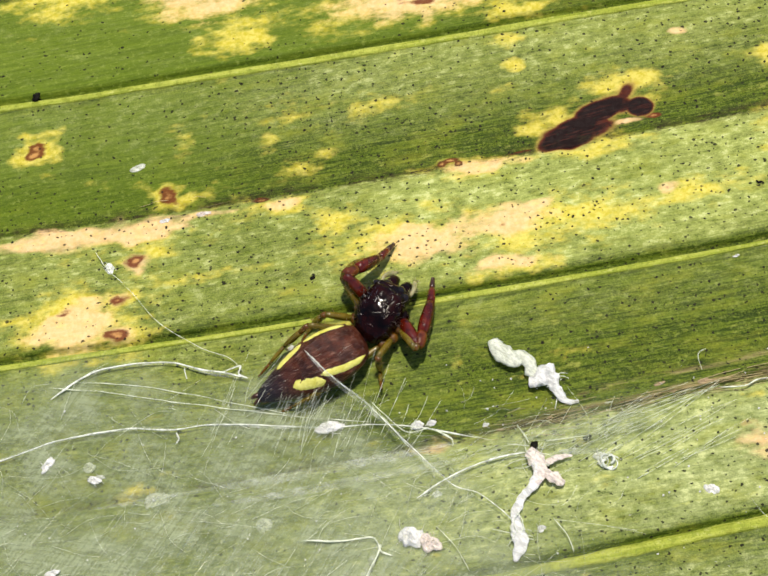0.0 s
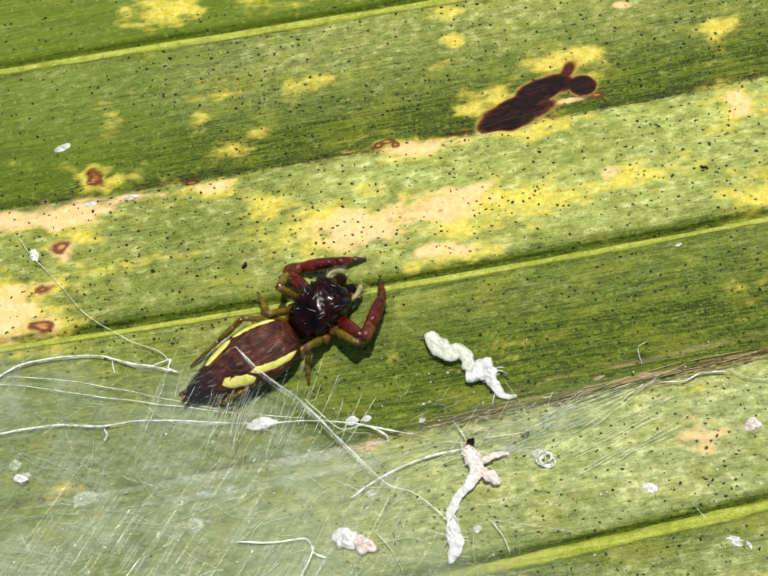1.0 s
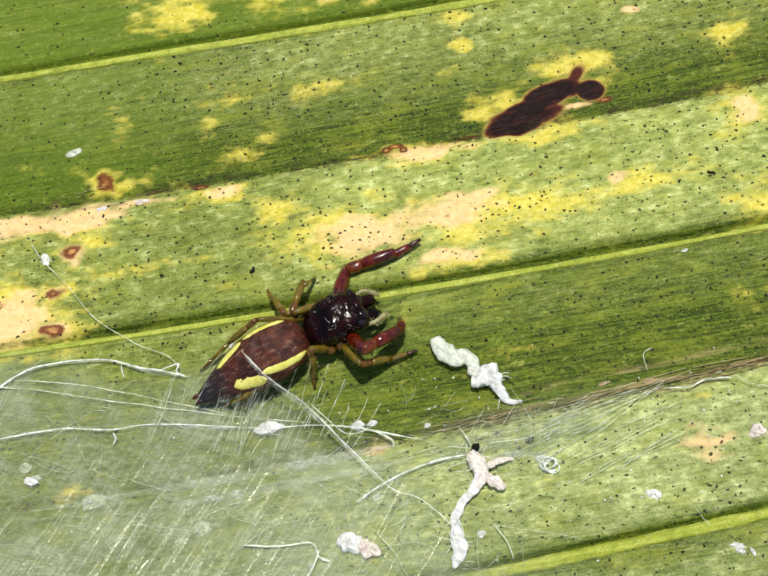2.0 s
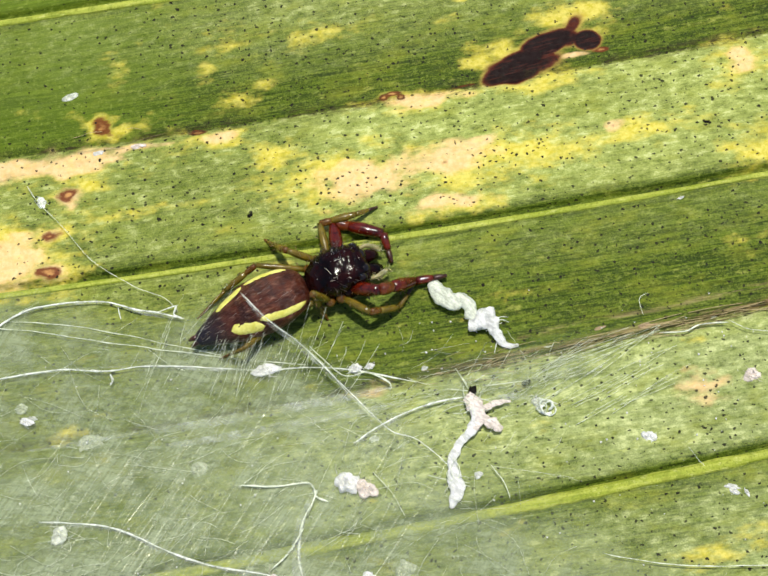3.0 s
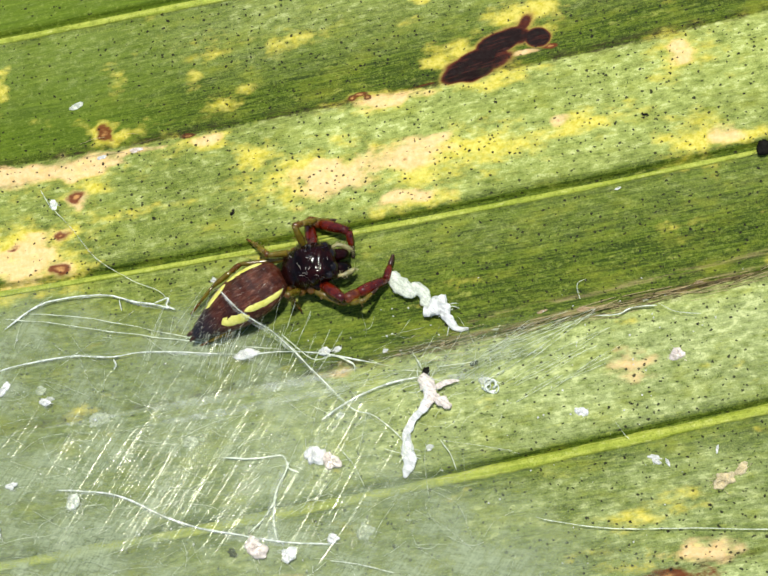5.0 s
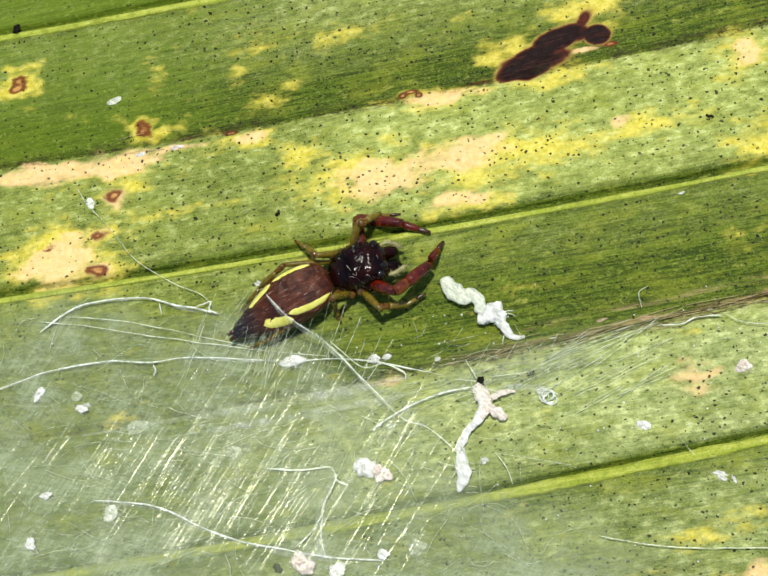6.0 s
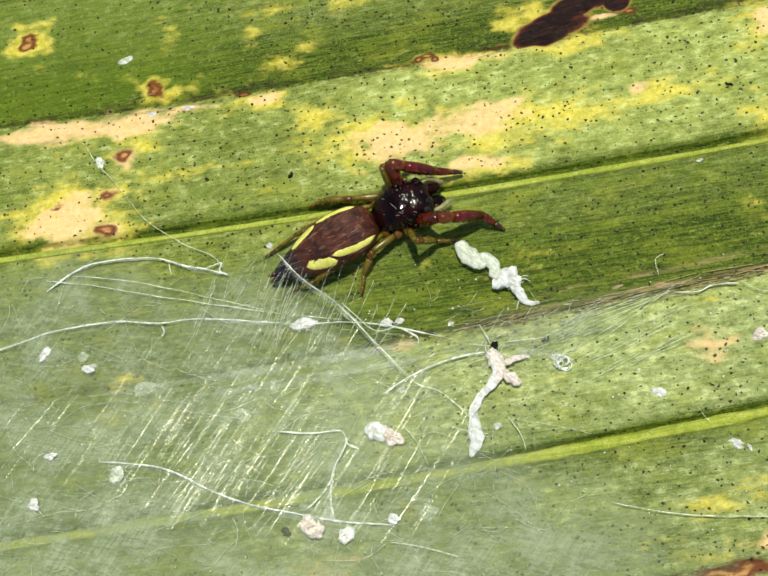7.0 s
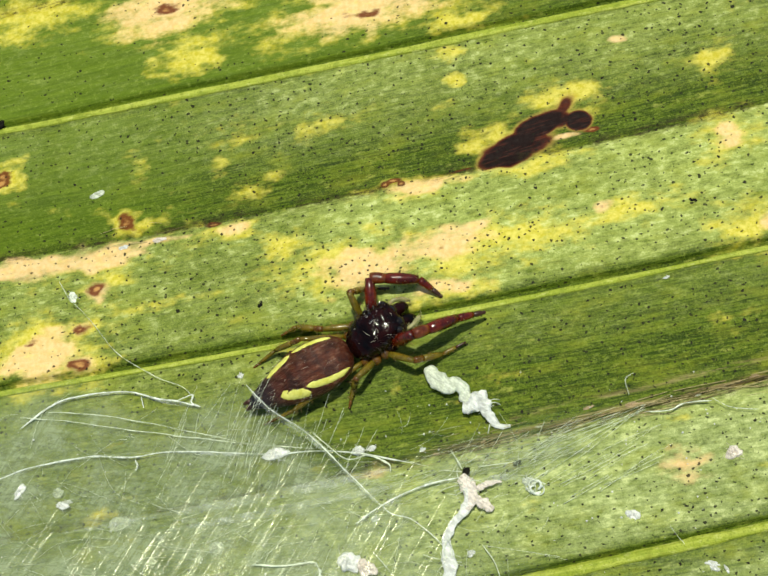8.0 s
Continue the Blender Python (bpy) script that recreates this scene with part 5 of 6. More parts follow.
STEPS["L2"] += [
    (0.0, (-3.69, 0.42, 1.25), (-3.54, 1.38, 0.56), (-2.96, 1.82, 0.08)),
    (0.5, (-3.69, 0.72, 0.35), (-3.43, 1.76, 0.83), (-3.16, 1.87, 0.08)),
    (0.8, (-3.79, 0.72, 0.35), (-3.62, 1.86, 0.56), (-3.01, 1.81, 0.08)),
    (1.0, (-3.43, -0.21, 1.40), (-3.40, 0.70, 0.56), (-3.79, 0.70, 0.08)),
    (1.2, (-3.73, -0.57, 1.25), (-3.27, 0.55, 0.83), (-3.05, 0.94, 0.08)),
    (1.5, (-3.24, 0.21, 1.40), (-3.20, 1.23, 0.56), (-3.01, 2.50, 0.33)),
    (1.7, (-3.47, -0.76, 0.95), (-3.39, 0.56, 0.83), (-3.19, 1.06, 0.08)),
    (2.8, (-2.83, -0.52, 1.40), (-2.11, 0.56, 0.96), (-1.98, 0.91, 0.08)),
    (3.0, (-2.52, 0.53, 0.50), (-1.22, 0.94, 0.56), (-0.66, 1.35, 0.08)),
]
STEPS["L2"] += [
    (3.5, (-2.50, 0.60, 0.35), (-1.32, 0.95, 0.56), (-0.61, 1.22, 0.08)),
    (4.0, (-2.41, 0.54, 0.35), (-1.31, 1.05, 0.56), (-0.57, 1.32, 0.08)),
    (4.5, (-2.16, 0.12, 1.40), (-1.61, 0.65, 0.42), (-1.01, 0.72, 0.08)),
    (5.0, (-2.10, 0.04, 1.40), (-1.56, 0.65, 0.42), (-0.89, 0.72, 0.08)),
    (6.3, (-1.44, 0.53, 1.10), (-0.99, 1.19, 0.29), (0.15, 1.40, 0.08)),
    (6.5, (-1.41, 0.79, 0.95), (-0.86, 1.30, 0.15), (0.09, 1.35, 0.08)),
    (6.8, (-1.51, 0.80, 1.10), (-0.79, 1.30, 0.29), (0.06, 1.35, 0.08)),
    (7.0, (-1.33, 0.85, 1.40), (-0.51, 1.39, 0.56), (0.46, 1.32, 0.20)),
    (7.2, (-1.40, 1.04, 1.40), (-1.01, 1.52, 0.29), (-0.14, 1.49, 0.08)),
]
STEPS["L2"] += [
    (7.5, (-1.36, 0.89, 1.40), (-1.09, 1.50, 0.42), (-0.18, 1.51, 0.08)),
    (8.0, (-1.33, 1.00, 1.40), (-1.11, 1.53, 0.29), (-0.17, 1.57, 0.08)),
]
STEPS["R2"] = []
STEPS["R2"] += [
    (0.0, (-1.26, -1.99, 1.10), (-1.02, -1.23, 0.15), (-0.79, -0.30, 0.08)),
    (0.5, (-1.23, -1.95, 1.10), (-0.93, -1.48, 0.15), (-0.71, -0.60, 0.08)),
    (1.0, (-0.93, -2.02, 1.25), (-0.81, -1.58, 0.15), (-0.50, -0.97, 0.08)),
    (1.5, (-0.98, -2.43, 0.95), (-0.42, -1.86, 0.15), (-0.11, -1.42, 0.08)),
    (1.7, (-1.02, -2.34, 1.10), (-0.31, -1.90, 0.29), (0.31, -1.58, 0.08)),
    (2.8, (-0.99, -2.74, 0.80), (-0.18, -2.27, 0.15), (0.58, -1.71, 0.08)),
    (3.0, (-0.36, -2.83, 0.95), (-0.02, -2.27, 0.15), (0.44, -1.72, 0.08)),
    (3.5, (-0.61, -2.68, 0.95), (-0.13, -2.14, 0.15), (0.38, -1.68, 0.08)),
    (4.0, (-0.51, -2.70, 0.95), (0.03, -2.20, 0.15), (0.50, -1.76, 0.08)),
]
STEPS["R2"] += [
    (4.5, (-0.21, -2.54, 0.35), (0.43, -2.35, 1.10), (0.80, -1.67, 0.33)),
    (5.0, (-0.26, -2.69, 0.35), (0.44, -2.64, 1.10), (0.95, -1.86, 0.33)),
    (6.3, (-0.87, -2.44, 1.25), (-0.45, -2.15, 0.15), (0.49, -2.00, 0.08)),
    (6.5, (-0.74, -1.92, 1.40), (-0.55, -1.70, 0.29), (-0.09, -1.77, 0.08)),
    (6.8, (-0.67, -1.84, 1.40), (-0.49, -1.58, 0.29), (-0.18, -1.58, 0.08)),
    (7.0, (-0.12, -1.60, 1.40), (0.42, -1.39, 0.42), (1.04, -1.29, 0.08)),
    (7.2, (0.70, -1.52, 0.95), (1.56, -1.11, 0.29), (2.38, -0.68, 0.08)),
    (7.5, (0.96, -1.30, 0.95), (1.68, -0.91, 0.15), (2.44, -0.61, 0.08)),
    (8.0, (0.92, -1.31, 0.95), (1.64, -0.94, 0.15), (2.37, -0.58, 0.08)),
]
STEPS["L3"] = []
STEPS["L3"] += [
    (0.0, (-4.33, -0.67, 1.10), (-4.87, -0.68, 0.29), (-5.23, -1.13, 0.08)),
    (0.5, (-4.01, -0.71, 1.40), (-4.19, -0.17, 0.56), (-4.30, 0.17, 0.08)),
    (0.8, (-3.90, -0.94, 1.40), (-4.36, -0.30, 0.69), (-4.62, 0.13, 0.20)),
    (1.0, (-3.91, -0.98, 1.25), (-4.29, -0.26, 0.56), (-4.55, 0.21, 0.08)),
    (1.5, (-3.86, -0.82, 1.25), (-4.33, -0.14, 0.56), (-4.58, 0.31, 0.08)),
    (1.7, (-3.80, -0.85, 1.10), (-4.25, -0.20, 0.56), (-4.54, 0.36, 0.08)),
    (2.8, (-3.51, -0.69, 1.10), (-4.03, -0.10, 0.56), (-4.52, 0.29, 0.20)),
    (3.0, (-3.44, -0.57, 1.10), (-4.08, -0.10, 0.42), (-4.58, 0.29, 0.08)),
    (3.5, (-3.46, -0.68, 1.10), (-4.06, -0.17, 0.56), (-4.51, 0.27, 0.20)),
]
STEPS["L3"] += [
    (4.0, (-3.45, -0.42, 1.10), (-4.04, -0.01, 0.42), (-4.59, 0.25, 0.08)),
    (4.5, (-3.18, -0.49, 1.10), (-3.89, -0.13, 0.42), (-4.53, 0.12, 0.20)),
    (5.0, (-3.11, -0.82, 1.10), (-3.85, -0.28, 0.56), (-4.45, 0.11, 0.20)),
    (6.3, (-3.06, -0.69, 1.25), (-3.70, -0.28, 0.56), (-4.29, 0.15, 0.20)),
    (6.5, (-2.98, -0.84, 1.40), (-3.61, -0.46, 0.56), (-4.30, 0.08, 0.20)),
    (6.8, (-2.96, -0.44, 1.40), (-3.80, -0.27, 0.69), (-4.44, -0.23, 0.20)),
    (7.0, (-2.84, 0.08, 0.65), (-3.92, 0.07, 0.56), (-4.51, -0.19, 0.20)),
    (7.2, (-2.63, 0.10, 0.65), (-3.81, 0.14, 0.56), (-4.55, -0.17, 0.20)),
    (7.5, (-2.65, -0.02, 0.65), (-3.76, 0.20, 0.56), (-4.45, -0.17, 0.20)),
]
STEPS["L3"] += [
    (8.0, (-2.67, -0.00, 0.65), (-3.78, 0.18, 0.56), (-4.40, -0.19, 0.20)),
]
STEPS["R3"] = []
STEPS["R3"] += [
    (0.0, (-2.55, -2.29, 1.10), (-2.56, -2.36, 0.15), (-2.49, -2.99, 0.20)),
    (0.5, (-2.60, -2.06, 1.25), (-2.60, -2.47, 0.42), (-2.60, -2.86, 0.08)),
    (1.0, (-2.60, -2.14, 1.40), (-2.72, -2.40, 0.42), (-2.72, -2.88, 0.08)),
    (1.5, (-2.76, -2.05, 1.40), (-2.89, -2.33, 0.42), (-2.88, -2.73, 0.08)),
    (1.7, (-2.70, -2.09, 1.40), (-2.81, -2.50, 0.56), (-2.82, -2.95, 0.08)),
    (2.8, (-2.43, -1.96, 1.40), (-2.38, -2.14, 0.42), (-2.25, -2.53, 0.08)),
    (3.0, (-2.48, -2.17, 1.40), (-2.43, -2.27, 0.42), (-2.30, -2.49, 0.08)),
    (3.5, (-2.44, -2.20, 1.40), (-2.47, -2.13, 0.42), (-2.34, -2.22, 0.08)),
    (4.0, (-2.38, -2.26, 1.40), (-2.42, -2.23, 0.42), (-2.30, -2.33, 0.08)),
]
STEPS["R3"] += [
    (4.5, (-2.29, -2.41, 1.40), (-2.40, -2.46, 0.42), (-2.31, -2.60, 0.08)),
    (5.0, (-2.28, -2.39, 1.40), (-2.38, -2.43, 0.42), (-2.27, -2.60, 0.08)),
    (6.3, (-2.44, -2.27, 1.40), (-2.57, -2.47, 0.42), (-2.56, -2.80, 0.08)),
    (6.5, (-2.24, -2.41, 1.40), (-2.32, -2.52, 0.42), (-2.31, -2.79, 0.08)),
    (6.8, (-2.36, -2.46, 1.10), (-2.49, -2.58, 0.15), (-2.42, -2.97, 0.20)),
    (7.0, (-1.91, -2.00, 0.80), (-2.13, -2.54, 0.15), (-2.18, -3.24, 0.08)),
    (7.2, (-1.39, -1.85, 0.95), (-1.68, -2.17, 0.15), (-1.72, -2.63, 0.20)),
    (7.5, (-1.03, -1.86, 1.25), (-1.43, -2.35, 0.42), (-1.64, -2.98, 0.08)),
    (8.0, (-1.10, -1.88, 1.10), (-1.41, -2.04, 0.29), (-1.56, -2.52, 0.08)),
]
STEPS["L4"] = []
STEPS["L4"] += [
    (0.0, (-4.68, -1.19, 1.40), (-5.79, -1.59, 0.56), (-6.80, -2.67, 0.20)),
    (0.5, (-4.39, -1.14, 1.40), (-5.54, -1.59, 0.69), (-6.68, -2.42, 0.20)),
    (1.0, (-4.44, -1.17, 1.40), (-5.58, -1.62, 0.69), (-6.69, -2.42, 0.20)),
    (1.5, (-4.39, -1.15, 1.40), (-5.54, -1.62, 0.69), (-6.66, -2.39, 0.20)),
    (1.7, (-4.30, -1.08, 1.40), (-5.55, -1.69, 0.69), (-6.68, -2.46, 0.20)),
    (2.8, (-4.55, -1.02, 1.10), (-5.63, -1.59, 0.42), (-6.51, -2.50, 0.08)),
    (3.0, (-4.53, -0.99, 0.95), (-5.64, -1.66, 0.42), (-6.64, -2.57, 0.08)),
    (3.5, (-4.53, -0.96, 0.95), (-5.57, -1.81, 0.56), (-6.57, -2.59, 0.08)),
    (4.0, (-4.48, -0.91, 0.95), (-5.55, -1.66, 0.42), (-6.58, -2.65, 0.08)),
]
STEPS["L4"] += [
    (4.5, (-4.55, -1.00, 0.95), (-5.62, -1.69, 0.42), (-6.53, -2.78, 0.08)),
    (5.0, (-4.69, -1.12, 0.95), (-5.75, -2.04, 0.56), (-6.66, -3.07, 0.20)),
    (6.3, (-4.48, -1.04, 1.25), (-5.45, -1.59, 0.42), (-6.21, -2.31, 0.08)),
    (6.5, (-4.47, -1.14, 1.25), (-5.43, -1.72, 0.42), (-6.17, -2.53, 0.08)),
    (6.8, (-4.28, -1.07, 1.10), (-5.29, -1.59, 0.42), (-6.22, -2.31, 0.08)),
    (7.0, (-3.87, -0.81, 0.95), (-5.02, -1.38, 0.42), (-6.23, -2.27, 0.20)),
    (7.2, (-4.11, -0.80, 0.95), (-5.24, -1.46, 0.42), (-6.25, -2.37, 0.08)),
    (7.5, (-3.02, -0.44, 1.25), (-4.14, -0.87, 0.56), (-5.37, -1.49, 0.20)),
    (8.0, (-3.20, -0.48, 1.25), (-4.32, -0.67, 0.42), (-5.29, -1.28, 0.08)),
]
STEPS["R4"] = []
STEPS["R4"] += [
    (0.0, (-4.22, -2.86, 0.35), (-5.00, -3.76, 0.96), (-5.96, -3.81, 0.08)),
    (0.5, (-4.25, -2.84, 0.35), (-5.01, -3.66, 0.96), (-5.97, -3.77, 0.08)),
    (1.0, (-4.25, -2.82, 0.35), (-4.99, -3.66, 0.96), (-5.96, -3.77, 0.08)),
    (1.5, (-4.36, -2.80, 0.35), (-5.12, -3.61, 0.96), (-6.09, -3.73, 0.08)),
    (1.7, (-4.25, -2.73, 0.35), (-5.00, -3.56, 0.96), (-5.98, -3.68, 0.08)),
    (2.8, (-4.06, -2.65, 0.35), (-4.82, -3.51, 0.96), (-5.79, -3.60, 0.08)),
    (3.0, (-4.03, -2.96, 0.35), (-4.79, -3.83, 0.96), (-5.75, -3.92, 0.08)),
    (3.5, (-4.06, -2.82, 0.35), (-4.82, -3.69, 0.96), (-5.79, -3.78, 0.08)),
    (4.0, (-3.86, -3.10, 1.10), (-4.88, -3.57, 0.42), (-5.77, -3.83, 0.08)),
]
STEPS["R4"] += [
    (4.5, (-3.74, -2.98, 1.10), (-4.81, -3.52, 0.56), (-5.80, -3.77, 0.08)),
    (5.0, (-3.95, -3.10, 0.95), (-5.08, -3.74, 0.56), (-6.17, -4.04, 0.08)),
    (6.3, (-3.91, -3.00, 0.95), (-4.95, -3.62, 0.56), (-5.94, -3.91, 0.08)),
    (6.5, (-3.85, -3.14, 0.95), (-4.88, -3.75, 0.56), (-5.87, -4.04, 0.08)),
    (6.8, (-3.67, -2.91, 0.95), (-4.72, -3.50, 0.42), (-5.68, -3.82, 0.08)),
    (7.0, (-2.84, -2.32, 0.95), (-3.86, -2.93, 0.56), (-4.83, -3.22, 0.08)),
    (7.2, (-2.73, -2.32, 0.50), (-3.59, -3.13, 0.83), (-4.62, -3.35, 0.08)),
    (7.5, (-2.63, -2.37, 0.95), (-3.67, -2.97, 0.56), (-4.67, -3.26, 0.08)),
    (8.0, (-2.59, -2.39, 0.95), (-3.66, -2.99, 0.56), (-4.67, -3.25, 0.08)),
]

HIPS = {"1": (1.30, 0.62, 0.62), "2": (0.95, 0.78, 0.55), "3": (0.55, 0.75, 0.50), "4": (0.20, 0.55, 0.50)}
LENGTHS = {"1": (1.35, 1.75, 1.0), "2": (1.2, 1.25, 0.9), "3": (1.1, 1.0, 0.7), "4": (1.75, 1.4, 1.35)}
STOUT = {"1": 1.05, "2": 0.64, "3": 0.60, "4": 0.52}
JOINTED = {}


def limb_piece(length, radii, sides=12, flat=1.0):
    n = len(radii)
    path = [(length * i / (n - 1), 0, 0) for i in range(n)]
    verts, faces = [], []
    for (x, _, _), r in zip(path, radii):
        for k in range(sides):
            a = 2 * pi * k / sides
            verts.append((x, r * flat * cos(a), r * sin(a)))
    for i in range(n - 1):
        for k in range(sides):
            a, b = i * sides + k, i * sides + (k + 1) % sides
            faces.append((a, b, b + sides, a + sides))
    faces += [tuple(range(sides - 1, -1, -1)), tuple(range((n - 1) * sides, n * sides))]
    return verts, faces


def moved(piece, dx):
    return [(x + dx, y, z) for x, y, z in piece[0]], piece[1]


def leg(spider, key, rnd):
    """A leg: hip joint with five segments that bend at knee and ankle."""
    kind, front = key[1], key[1] == "1"
    s = STOUT[kind]
    hx, hy, hz = HIPS[kind]
    hy = hy if key[0] == "L" else -hy
    fem, tib, tar = LENGTHS[kind]
    name = {"1": "front_leg", "2": "second_leg", "3": "third_leg", "4": "hind_leg"}[kind]
    hip = part(name, mesh_of(name, *ball((hx, hy, hz), 0.26 * s + 0.05), SHELL if front else AMBER), spider,
               "stout dark red front leg" if front else "thin amber-olive leg")
    mats = (RED, RED_AMBER, RED, RED, DARK_LEG) if front else (OLIVE, AMBER, OLIVE, OLIVE, DARK_LEG if kind == "2" else AMBER)
    pat = tib * 0.34

    coats = {}

    def seg(piece, verts_faces, mat, hairs):
        extra = []
        for x, r, l in hairs:
            a = rnd.uniform(0, 2 * pi)
            out = Vector((0.5, cos(a), sin(a)))
            extra.append(sliver(Vector((x, r * cos(a), r * sin(a))), out, l, 0.009))
        if extra:
            coats[piece + "_hair"] = tagged(part("leg_hair", mesh_of("leg_hair", *joined(*extra), LEG_HAIR), hip), kind="stuff")
        return part(piece, mesh_of(piece, *verts_faces, mat), hip)

    def spread_hairs(length, r, count, l):
        return [(rnd.uniform(0.1, 0.95) * length, r * 0.9, l * rnd.uniform(0.6, 1.3)) for _ in range(count)]

    pieces = {
        "femur": seg("femur", limb_piece(fem, [0.15 * s, 0.21 * s, 0.25 * s, 0.26 * s, 0.24 * s, 0.21 * s, 0.18 * s], flat=0.85), mats[0], spread_hairs(fem, 0.25 * s, 10, 0.14)),
        "patella": seg("patella", limb_piece(pat, [0.17 * s, 0.20 * s, 0.205 * s, 0.19 * s, 0.165 * s]), mats[1], spread_hairs(pat, 0.2 * s, 5, 0.12)),
        "tibia": seg("tibia", moved(limb_piece(tib - pat * 0.96, [0.180 * s, 0.205 * s, 0.215 * s, 0.20 * s, 0.175 * s, 0.145 * s]), pat * 0.96), mats[2],
                     [(x + pat, r, l) for x, r, l in spread_hairs(tib - pat, 0.21 * s, 16, 0.15)]),
        "metatarsus": seg("metatarsus", limb_piece(tar * 0.58, [0.13 * s, 0.14 * s, 0.135 * s, 0.12 * s, 0.10 * s]), mats[3], spread_hairs(tar * 0.6, 0.12 * s, 8, 0.10)),
        "tarsus": seg("tarsus", joined(moved(limb_piece(tar * 0.43, [0.08 * s, 0.095 * s, 0.09 * s, 0.075 * s, 0.04 * s]), tar * 0.57),
                                       ball((tar * 0.98, 0, 0), 0.06 * s + 0.015, 8, 5)), mats[4], []),
    }
    if front:       # dark spines under the tibia
        spines = [sliver(Vector((pat + (tib - pat) * u, sgn * 0.10, -0.19)), (0.6, sgn * 0.35, -0.8), 0.26, 0.016) for u in (0.35, 0.55, 0.75, 0.9) for sgn in (-1, 1)]
        pieces["spines"] = part("spine", mesh_of("spine", *joined(*spines), DARK_HAIR), hip, "short dark spines")
    pieces.update(coats)
    JOINTED[key] = (Vector((hx, hy, hz)), (fem, tib, tar), pieces)


def jumping_spider():
    rnd = random.Random(3)
    ob = tagged(new("jumping_spider"), "small dark brown jumping spider with yellow-striped abdomen", "spider")
    # head and thorax
    rings = [0, 0.02, 0.05] + [0.1 + 0.05 * i for i in range(37)] + [1.94, 1.98, 2.02, 2.06, 2.1, 2.14, 2.17, 2.19, 2.2]
    v, f = body_rings(rings, 64, lambda x: between(HEAD_WIDE, x), lambda x: between(HEAD_TOP, x),
                                         lambda x: between(HEAD_BASE, x), 0.8)
    v = [Vector(p) for p in v]
    v = [p * (1 + 0.035 * noise.noise(p * 2.6) + 0.040 * (0.5 - abs(noise.noise(p * 4.2))) + 0.010 * noise.noise(p * 11)) for p in v]
    head = part("cephalothorax", mesh_of("cephalothorax", v, f, SHELL), ob, "glossy blackish brown rugged carapace", Matrix.Diagonal((0.95, 0.93, 0.97, 1)))
    for x, y, z, r in ((2.04, 0.27, 0.98, 0.26), (2.04, -0.27, 0.98, 0.26), (1.92, 0.60, 1.10, 0.18), (1.92, -0.60, 1.10, 0.18),
                       (1.62, 0.72, 1.22, 0.06), (1.62, -0.72, 1.22, 0.06), (1.25, 0.71, 1.20, 0.12), (1.25, -0.71, 1.20, 0.12)):
        part("eye", mesh_of("eye", *ball((x, y, z), r), EYE), head, "round glossy black eye")
    flat = []
    for _ in range(64):
        x, a = rnd.gauss(1.15, 0.45), rnd.gauss(0.0, 0.6)
        x = min(max(x, 0.2), 2.0)
        p = head_at(x, a)
        flat.append(sliver(p + Vector((0, 0, 0.005)), (rnd.uniform(-0.3, 1), rnd.uniform(-0.7, 0.7), rnd.uniform(0.0, 0.25)), rnd.uniform(0.10, 0.34), 0.0065))
    tagged(part("scale_hair", mesh_of("scale_hair", *joined(*flat[22:]), GLOSS_HAIR), head, "short pale lying hairs"), kind="stuff")
    # sun glints on some hairs, painted as a flat pale colour
    tagged(part("glint_hair", mesh_of("glint_hair", *joined(*flat[:22]), HAIR), head, "few short hairs whitened for their glint"), kind="stuff")
    wild = []
    for _ in range(60):
        x, a = rnd.uniform(0.1, 2.1), rnd.choice((-1, 1)) * rnd.uniform(0.6, 1.7)
        p = head_at(x, a)
        wild.append(sliver(p, (rnd.uniform(-0.2, 0.9), p.y * rnd.uniform(0.3, 1.2), rnd.uniform(-0.2, 0.6)), rnd.uniform(0.2, 0.45), 0.009))
    tagged(part("bristle", mesh_of("bristle", *joined(*wild), DARK_HAIR), head, "thin dark bristles"), kind="stuff")
    for sgn in (1, -1):
        jaw = rounded([Vector((1.95, sgn * 0.24, 0.70)), Vector((2.22, sgn * 0.26, 0.62)), Vector((2.40, sgn * 0.24, 0.50)), Vector((2.42, sgn * 0.18, 0.34))], 4)
        part("chelicera", mesh_of("chelicera", *tube(jaw, [0.20, 0.22, 0.23, 0.23, 0.23, 0.22, 0.21, 0.20, 0.18, 0.16, 0.12, 0.08, 0.03], 12), SHELL), ob)
        arm = rounded([Vector((1.9, sgn * 0.52, 0.7)), Vector((2.22, sgn * 0.58, 0.78)), Vector((2.50, sgn * 0.48, 0.64)), Vector((2.68, sgn * 0.34, 0.44))], 4)
        fuzz = [sliver(p, (rnd.uniform(0.1, 1), rnd.uniform(-1, 1), rnd.uniform(-0.5, 0.8)), 0.22, 0.010) for p in arm[3:] for _ in range(4)]
        part("pedipalp", mesh_of("pedipalp", *joined(tube(arm, [0.06, 0.065, 0.07, 0.07, 0.07, 0.075, 0.085, 0.09, 0.095, 0.09, 0.08, 0.06, 0.025], 10), *fuzz), PALP), ob, "pale hairy feeler")
    part("waist", mesh_of("waist", *tube([(-0.2, 0, 0.72), (0.0, 0, 0.73), (0.2, 0, 0.73)], [0.14, 0.13, 0.16], 10), SHELL), ob)

    # abdomen, hinged at the waist
    rings = [0, 0.02, 0.05, 0.09, 0.14, 0.2, 0.28, 0.36, 0.45, 0.55] + [0.65 + 0.1 * i for i in range(33)] + [3.92, 3.98, 4.03, 4.06, 4.08]
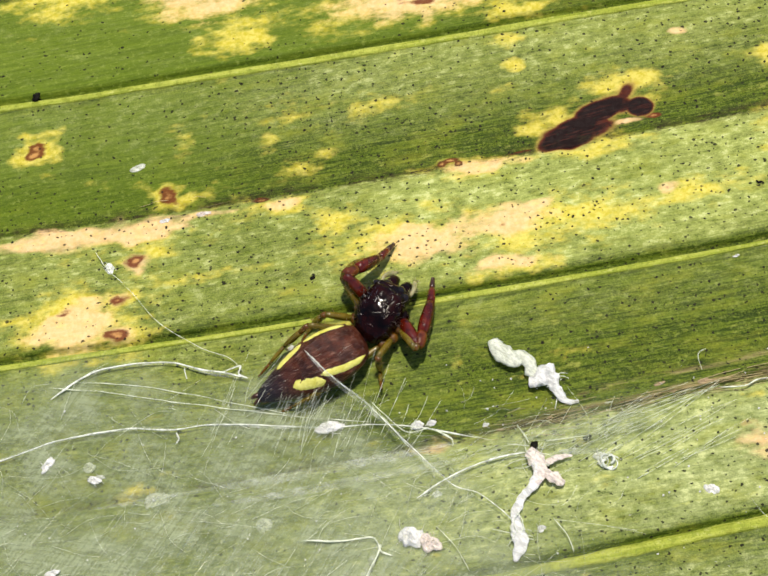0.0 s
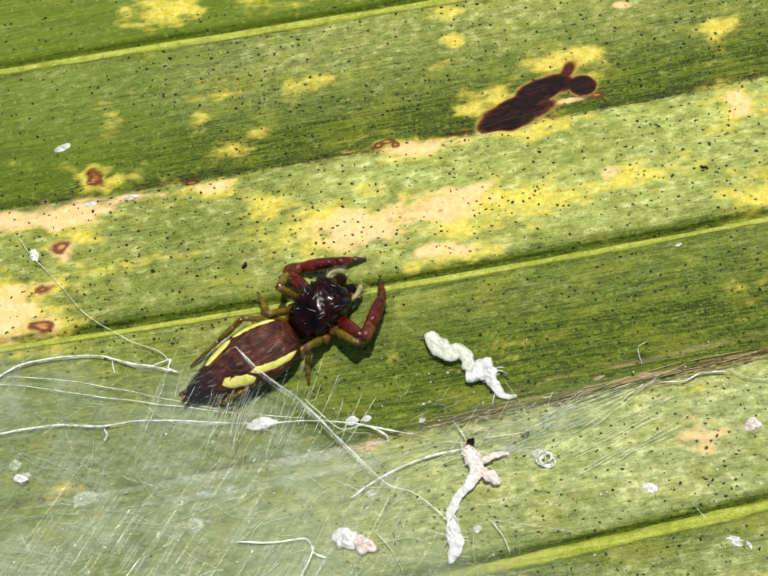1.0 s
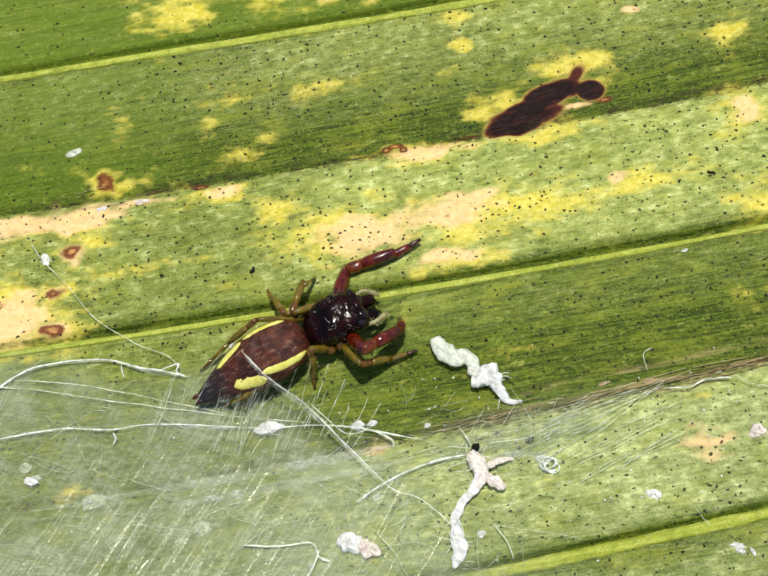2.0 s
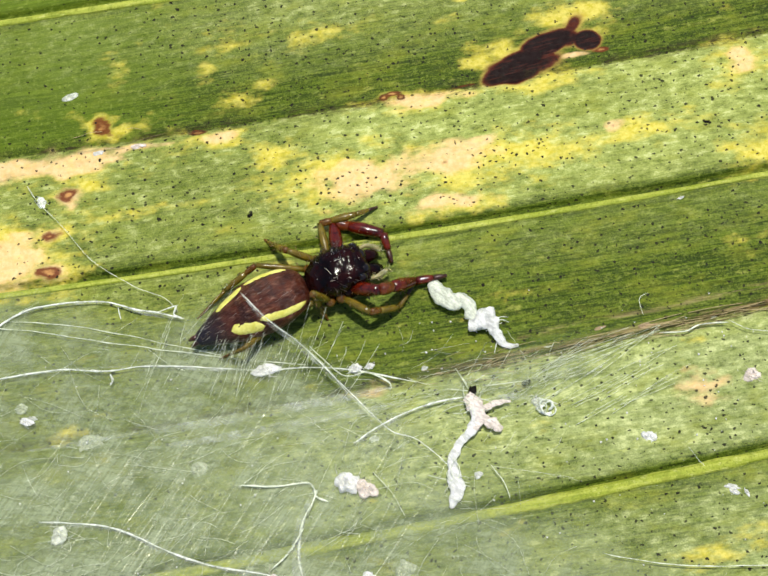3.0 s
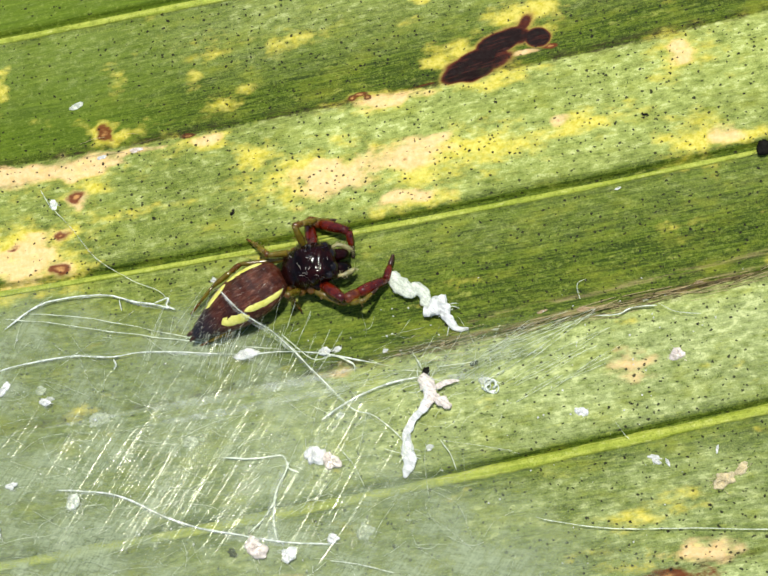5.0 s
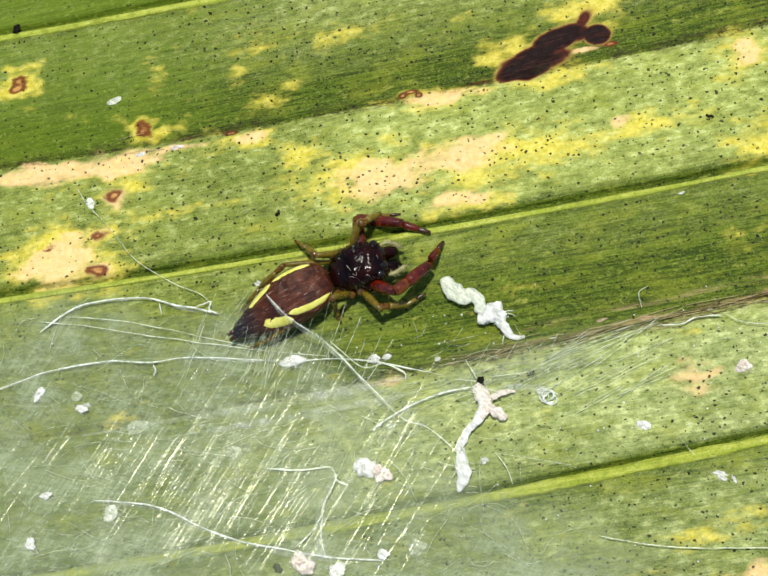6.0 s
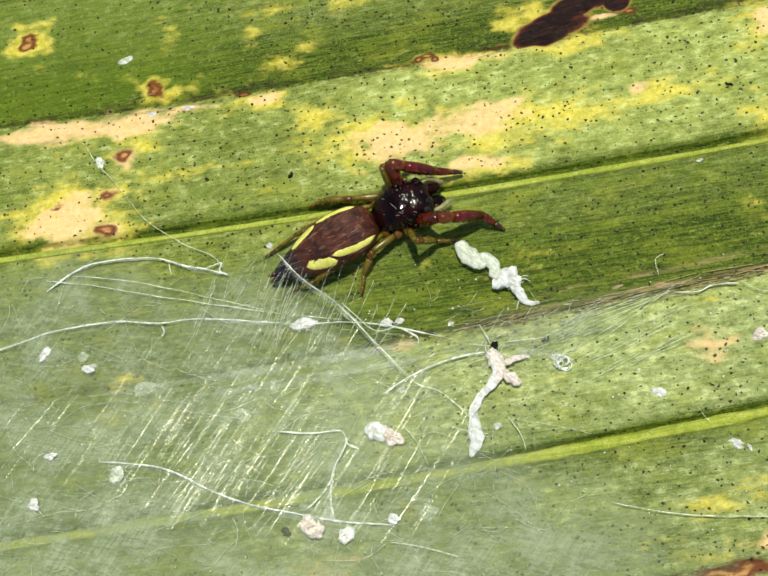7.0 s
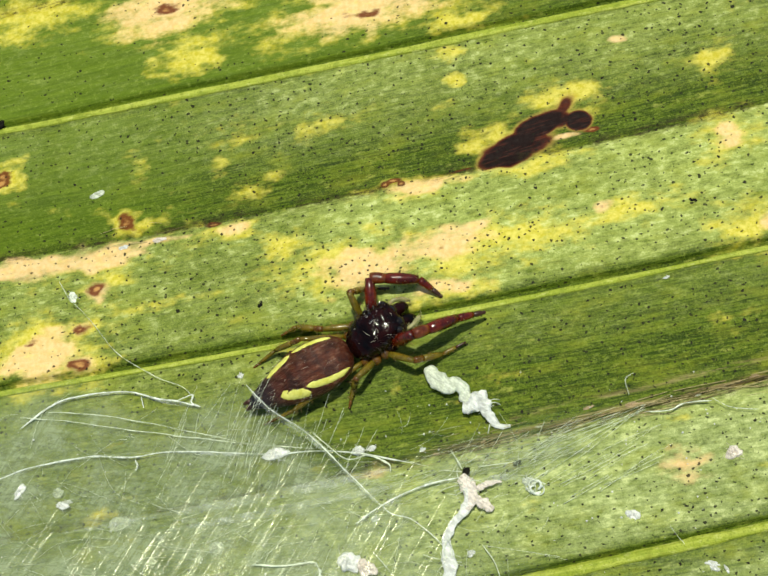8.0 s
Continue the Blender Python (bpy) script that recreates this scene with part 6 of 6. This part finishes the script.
    v, f = body_rings(rings, 60, lambda x: between(TAIL_WIDE, x), lambda x: between(TAIL_TOP, x), lambda x: between(TAIL_BASE, x), 1.0)
    v = [(-x, y, z + 0.035 * noise.noise((x * 2.4, y * 4.0, z * 3.0)) + 0.022 * noise.noise((x * 3.1, y * 9.0, 4.0))) for x, y, z in v]
    abdomen = part("abdomen", mesh_of("abdomen", v, [q[::-1] for q in f], ABDOMEN), ob, "brown wrinkled abdomen with dark tail end")
    for row in (stripe_rows(0.40, 1.85, 0.92, 0.92, 0.14, 1), stripe_rows(1.95, 3.05, 0.84, 0.76, 0.17, 2),
                             stripe_rows(0.24, 1.85, -1.12, -0.70, 0.15, 3), stripe_rows(1.80, 2.85, -1.00, -0.70, 0.23, 4)):
        part("yellow_mark", mesh_of("yellow_mark", *stripe(row), STRIPE), abdomen, "bright yellow stripe")
    for y in (0.07, -0.07):
        part("spinneret", mesh_of("spinneret", *tube([(-3.92, y, -0.02), (-4.12, y * 1.5, -0.04), (-4.26, y * 1.7, -0.08)], [0.10, 0.085, 0.045], 10), DARK_LEG), abdomen, "dark pointed spinneret")
    coat = []
    for _ in range(70):
        l, a = rnd.uniform(0.1, 3.9), rnd.uniform(-1.7, 1.7)
        p = tail_at(l, a)
        coat.append(sliver(p, (-1, p.y * rnd.uniform(0.0, 0.9) + rnd.uniform(-0.3, 0.3), rnd.uniform(0.1, 0.5)), rnd.uniform(0.10, 0.26), 0.0045))
    tagged(part("fine_hair", mesh_of("fine_hair", *joined(*coat), LEG_HAIR), abdomen, "fine brownish hairs"), kind="stuff")
    pale = []
    for _ in range(46):
        l, a = rnd.uniform(0.2, 3.8), rnd.uniform(-1.6, 1.6)
        p = tail_at(l, a)
        pale.append(sliver(p, (-1, p.y * rnd.uniform(0.0, 0.6) + rnd.uniform(-0.2, 0.2), rnd.uniform(0.05, 0.3)), rnd.uniform(0.15, 0.40), 0.0028))
    tagged(part("pale_hair", mesh_of("pale_hair", *joined(*pale), HAIR), abdomen, "fine pale hairs"), kind="stuff")
    for key in ("L1", "R1", "L2", "R2", "L3", "R3", "L4", "R4"):
        leg(ob, key, rnd)
    return ob, abdomen


SPIDER, SPIDER_ABDOMEN = jumping_spider()


def along_x(start, way):
    """A pose at start whose x axis goes along way, with z as far up as it can."""
    x = way.normalized()
    y = Vector((0, 0, 1)).cross(x).normalized()
    z = x.cross(y)
    m = Matrix((x, y, z)).transposed().to_4x4()
    m.translation = start * MM
    return m


def motions():
    """The spider turns, leans and steps; its legs feel their way."""
    times = [r[0] for r in BODY]
    cols = list(zip(*BODY))
    walk(SPIDER, [(t, at(x, y, 0.0, 0, -2, h)) for t, x, y, h, a in BODY])
    walk(SPIDER_ABDOMEN, [(t, at(0, 0, 0.72, 0, 0, a)) for t, x, y, h, a in BODY])
    for key, (hip, (fem, tib, tar), pieces) in JOINTED.items():
        upper, middle, lower = [], [], []
        for t, knee, ankle, tip in STEPS[key]:
            x, y, h = (float(np.interp(t, times, cols[i])) for i in (1, 2, 3))
            back = Matrix.Rotation(radians(-h), 3, "Z")
            k, a, p = (back @ (Vector(q) - Vector((x, y, 0))) for q in (knee, ankle, tip))
            k = hip + (k - hip).normalized() * fem
            upper.append((t, along_x(hip, k - hip)))
            a = k + (a - k).normalized() * tib
            middle.append((t, along_x(k, a - k)))
            lower.append((t, along_x(a, p - a)))
        for name, piece in pieces.items():
            walk(piece, upper if name.startswith("femur") else lower if "tarsus" in name else middle)


motions()
